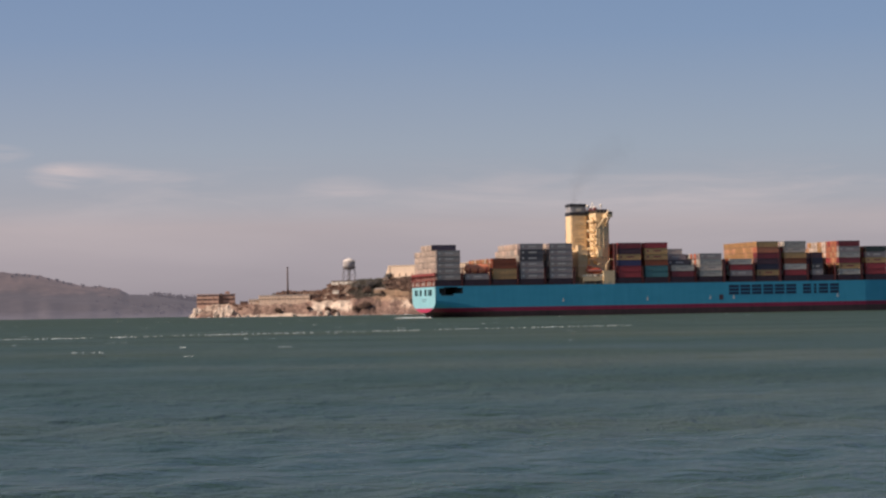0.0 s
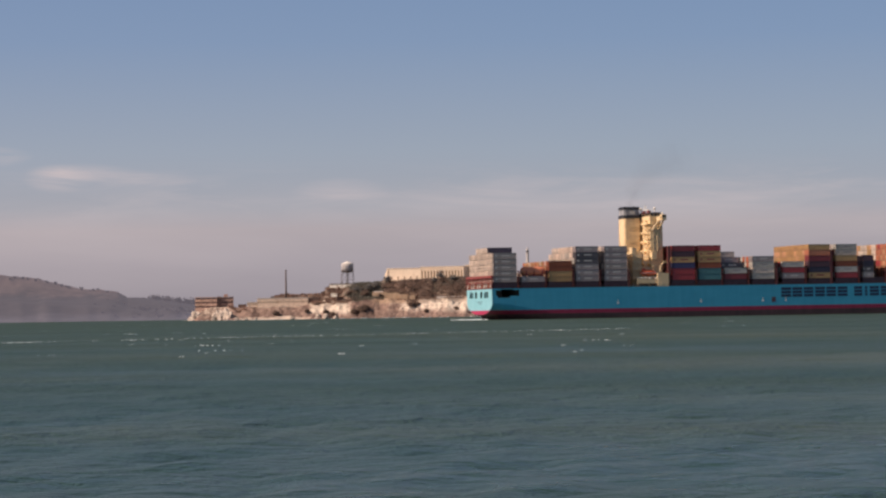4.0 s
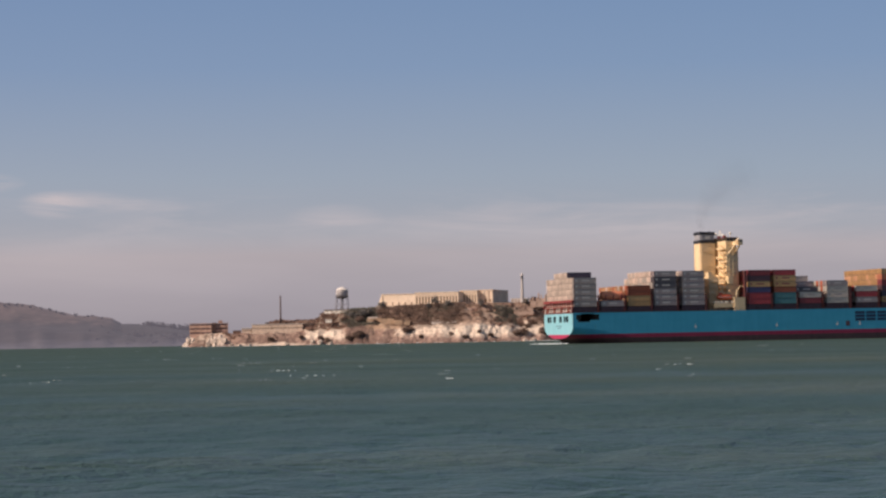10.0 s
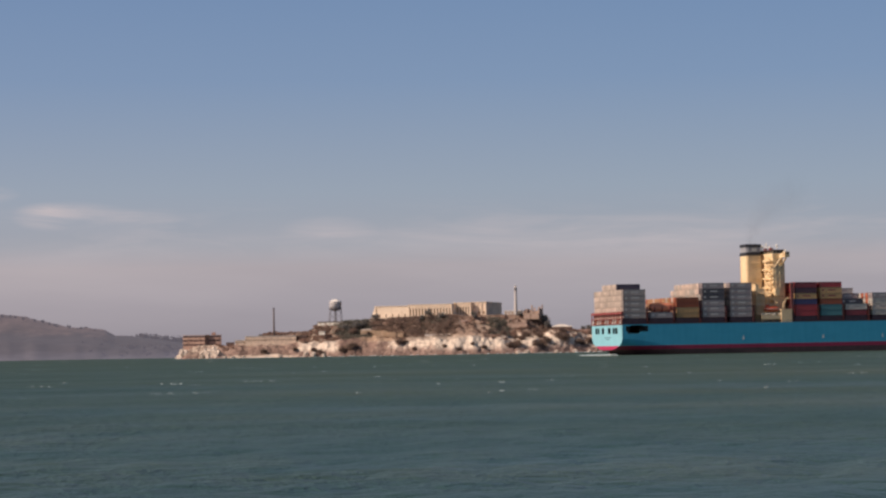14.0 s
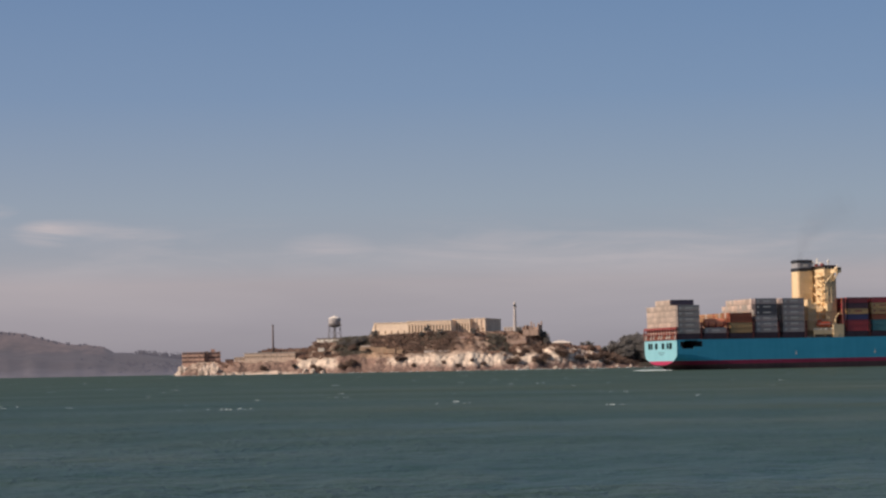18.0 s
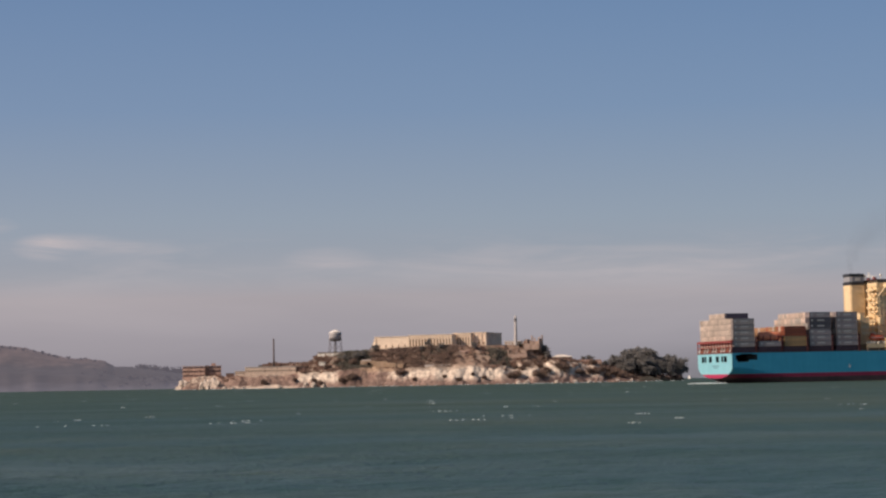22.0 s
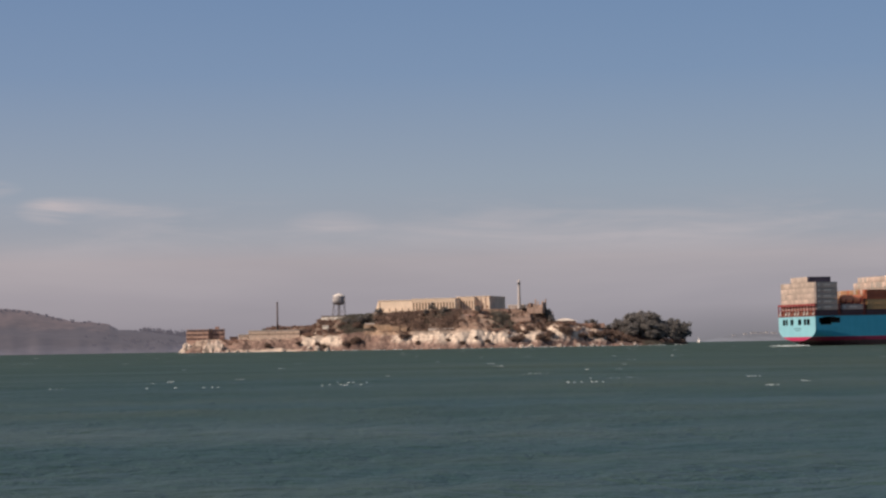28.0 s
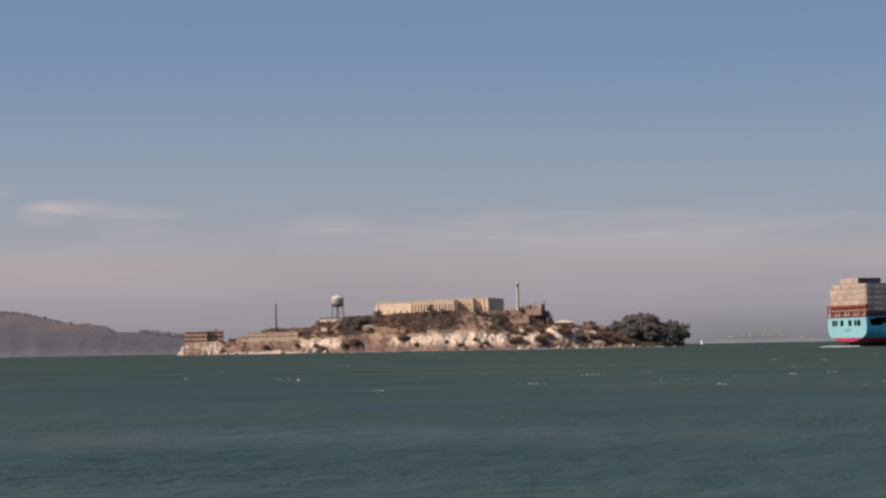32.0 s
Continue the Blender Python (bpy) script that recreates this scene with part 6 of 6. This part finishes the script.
def build_foam():
    rng = random.Random(9)
    sets = []
    for _ in range(6):
        bm = bmesh.new()
        for i in range(50):
            y = 190 * math.exp(2.1 * rng.random() ** 0.85)
            x = rng.uniform(-0.27, 0.22) * y - 25
            size = (0.2 + 0.42 * rng.random() ** 3) * (0.5 + y / 600)
            wide = 2.6 if i % 4 == 0 else 0.8      # some break along a long low crest
            if i < 3:
                y = rng.uniform(195, 300)
                x, size, wide = rng.uniform(-0.25, 0.0) * y - 20, rng.uniform(0.45, 0.7), 2.4
            for _ in range(rng.randrange(3, 10)):
                crest(bm, rng, x + rng.gauss(0, wide) * size, y + rng.gauss(0, 1.6) * size, rng.uniform(0.1, 0.42) * size, 0.2 * size, rng.uniform(0.01, 0.095) * size)
        ob = part("whitecaps", bm, M_FOAM)
        sets.append(tagged(ob, "small breaking whitecaps on the choppy bay", "foam", kind="stuff"))
    bm = bmesh.new()
    for i in range(620):
        s = rng.random() ** 1.2
        x = -110 + 150 * s
        y = 330 + 120 * s + rng.gauss(0, 0.5 + 3 * s) + 1.4 * math.sin(0.13 * x)
        lively = 0.5 + 0.5 * math.sin(0.31 * x + 1.7 * math.sin(0.11 * x))
        if rng.random() > 0.25 + 0.6 * lively:
            continue
        crest(bm, rng, x, y, rng.uniform(0.1, 0.45), 0.12, -0.095 + 0.075 * lively * rng.random() - 0.02 * s + (0.075 * rng.random() if rng.random() < 0.09 else 0))
    line = tagged(part("foam_line", bm, M_FOAM), "long broken line of foam on the bay", "foam", kind="stuff")
    bm = bmesh.new()
    for i in range(150):
        x = rng.uniform(-262, 238)
        y = float(shore_at(x)) - rng.uniform(3, 16)
        for _ in range(3):
            crest(bm, rng, x + rng.gauss(0, 1.5), y + rng.gauss(0, 1.0), rng.uniform(0.5, 2.2), 0.6, rng.uniform(0.0, 0.5) * (1.5 if x > 40 else 1))
    tagged(part("shore_surf", bm, M_FOAM), "small white surf along the island's rocks", "foam", kind="stuff")
    bm = bmesh.new()
    for i in range(34):
        x = -rng.random() ** 1.3 * 12 - 1
        y = rng.uniform(-18, 4)
        crest(bm, rng, x, y, rng.uniform(3, 7), 1.6, rng.uniform(0.2, 0.6) * (1 if x > -10 else 0.6))
    wake = tagged(part("stern_wake", bm, M_FOAM), "white wash boiling under the ship's stern", "wake", kind="stuff")
    return sets, line, wake


whitecaps, foam_line, stern_wake = build_foam()


def build_stern_boat(ship):
    """An orange tank lying across the low bay behind the stern stack."""
    bm = bmesh.new()
    prof = ((16.4, 0.5), (16.8, 1.5), (17.6, 1.95), (20.0, 2.05), (26.0, 2.05), (28.2, 1.95), (29.0, 1.5), (29.4, 0.5))
    rings = [[bm.verts.new((x, -18.6 + r * 1.1 * math.cos(a), 24.2 + r * 1.1 * math.sin(a))) for a in [2 * math.pi * i / 18 for i in range(18)]] for x, r in prof]
    for lo, hi in zip(rings, rings[1:]):
        for i in range(18):
            bm.faces.new((lo[i], lo[(i + 1) % 18], hi[(i + 1) % 18], hi[i]))
    bm.faces.new(rings[0][::-1])
    bm.faces.new(rings[-1])
    part("tank", bm, M_TANKORANGE, ship, "rounded orange tank lashed over the low bay", True)
    for x in (18.5, 22.6, 27.0):
        bm = bmesh.new()
        box(bm, x, x + 0.5, -20.8, -16.4, 21.76, 22.6)
        box(bm, x, x + 0.5, -21.0, -20.7, 21.76, 24.6)
        part("cradle", bm, M_LASH, ship)


build_stern_boat(ship)


# ---- smoke over the funnel ----
def smoke_material():
    m = bpy.data.materials.new("thin_smoke")
    m.use_nodes = True
    n = Nodes(m.node_tree)
    at = n.add("ShaderNodeTexCoord").outputs["Object"]
    length = n.add("ShaderNodeVectorMath")
    length.operation = "LENGTH"
    n.link(at, length.inputs[0])
    soft = n.ramp(length.outputs["Value"], [(0.0, 1.0), (0.95, 0.0)], True)
    wisps = n.ramp(n.noise(at, 1.2, 4.0, 0.6, 0.9), [(0.35, 0.25), (0.75, 0.9)])
    alpha = n.math("MULTIPLY", n.math("MULTIPLY", soft, wisps), 0.056)
    b = n.add("ShaderNodeBsdfDiffuse")
    b.inputs[0].default_value = (0.115, 0.09, 0.085, 1)
    clear = n.add("ShaderNodeBsdfTransparent")
    mix = n.add("ShaderNodeMixShader")
    n.link(alpha, mix.inputs[0])
    n.link(clear.outputs[0], mix.inputs[1])
    n.link(b.outputs[0], mix.inputs[2])
    n.link(mix.outputs[0], n.add("ShaderNodeOutputMaterial").inputs[0])
    return m


def build_smoke():
    base = new("funnel_smoke")
    bm = bmesh.new()
    bmesh.ops.create_grid(bm, x_segments=12, y_segments=12, size=1.0)
    for v in bm.verts:
        v.co = Vector((v.co.x, 0.35 * (v.co.x ** 2 + v.co.y ** 2), v.co.y))
    m = smoke_material()
    puffs = ((81.8, 57.2, 2.6, 5), (82.0, 58.0, 2.8, 100), (82.0, 58.6, 3.2, -30), (82.2, 59.2, 3.6, 60), (82.4, 60.2, 4.0, 20), (82.8, 62.0, 4.8, 40), (83.4, 64.0, 5.8, -50), (84.4, 66.5, 7.0, 30), (86.0, 69.5, 8.6, -20), (88.5, 73.0, 10.5, 15), (92, 77, 12.5, -35), (97, 80.5, 14.5, 10), (103, 83.5, 16.0, 25), (111, 86, 17.0, 40))
    first = None
    for i, (x, z, r, turn) in enumerate(puffs):
        if first is None:
            first = part("puff", bm, m, base)
            ob = first
        else:
            ob = new("puff", first.data)
            ob.parent = base
        ob.matrix_basis = pose(x, 2.0 * (i % 3) - 2, z, 0, turn, turn * 0.4) @ Matrix.Diagonal((r, r, r * 0.9, 1))
        ob.visible_shadow = False
    return tagged(base, "thin dark exhaust smoke above the funnel", "smoke", kind="stuff")


funnel_smoke = build_smoke()


# ---- small sailing boats far down the channel ----
def build_sailboat(x, y, s):
    base = new("sailboat")
    base.matrix_basis = pose(x, y, 0, 0, 0, 20)
    bm = bmesh.new()
    rings = [[bm.verts.new((px * s, w * s * k, z * s)) for k, z in ((-1, 0.9), (-0.8, 0.1), (0, -0.3), (0.8, 0.1), (1, 0.9))] for px, w in ((-4, 0.7), (-2, 1.2), (1, 1.3), (4.6, 0.08))]
    for a, b in zip(rings, rings[1:]):
        for i in range(4):
            bm.faces.new((a[i], a[i + 1], b[i + 1], b[i]))
        bm.faces.new((a[4], a[0], b[0], b[4]))
    part("boat_hull", bm, M_FARWHITE, base)
    bm = bmesh.new()
    tube(bm, (0.6 * s, 0, 0.5 * s), (0.6 * s, 0, 11.5 * s), 0.1 * s, 0.06 * s, 6)
    part("mast", bm, M_FARWHITE, base)
    for pts in (((0.4, 0, 1.6), (0.4, 0, 11.2), (-4.0, 0.5, 1.8)), ((0.9, 0, 9.6), (0.9, 0.1, 1.4), (4.4, 0, 1.0))):
        bm = bmesh.new()
        v = [bm.verts.new(Vector(p) * s) for p in pts]
        w = [bm.verts.new((Vector(p) + Vector((0, 0.06, 0))) * s) for p in pts]
        bm.faces.new(v)
        bm.faces.new(w[::-1])
        for i in range(3):
            bm.faces.new((v[i], v[(i + 1) % 3], w[(i + 1) % 3], w[i]))
        part("sail", bm, M_FARWHITE, base)
    return tagged(base, "small white sailing boat far down the channel", "sailboat", "far sailboats")


far_sailboat = build_sailboat(0, 0, 0.68)
build_sailboat(634, 3550, 0.4)


# ---- what moves ----
SHIP_TURN = 15.7
SHIP_SPEED = 7.58


def ship_pose(t, dx=0.0):
    a = radians(SHIP_TURN)
    u = SHIP_SPEED * t + dx
    x = -13.87 + u * math.cos(a)
    y = 1058.2 + u * math.sin(a)
    return x, y


def motions():
    times = (0.0, 8.0, 16.0, 24.0, 32.0)
    walk(ship, [(t, pose(*ship_pose(t), 0.0, 0, -0.11, SHIP_TURN)) for t in times])
    walk(stern_wake, [(t, pose(*ship_pose(t), 0.0, 0, 0, SHIP_TURN)) for t in times])
    walk(funnel_smoke, [(t, pose(*ship_pose(t), 0.3 * math.sin(0.9 * t), 0, -0.5 + 1.5 * math.sin(0.5 * t), SHIP_TURN)) for t in (0.0, 4.0, 8.0, 12.0, 16.0, 20.0, 24.0, 28.0, 32.0)])
    walk(water, [(t, pose(1.9 * t, -0.5 * t, 0)) for t in times])
    walk(far_sailboat, [(t, pose(382.0 + 1.78 * t, 3500, 0, 0, 0, -40)) for t in times])
    walk(foam_line, [(t, pose(0.5 * t, 0.4 * t, 0.11 - 0.011 * t)) for t in times])
    for i, caps in enumerate(whitecaps):
        rows = []
        for k in range(17):
            t = 2.0 * k
            rows.append((t, pose(1.9 * t - 24 + 5 * i, -0.5 * t, -0.055 + 0.10 * math.sin(1.1 * t + 1.05 * i))))
        walk(caps, rows)


motions()
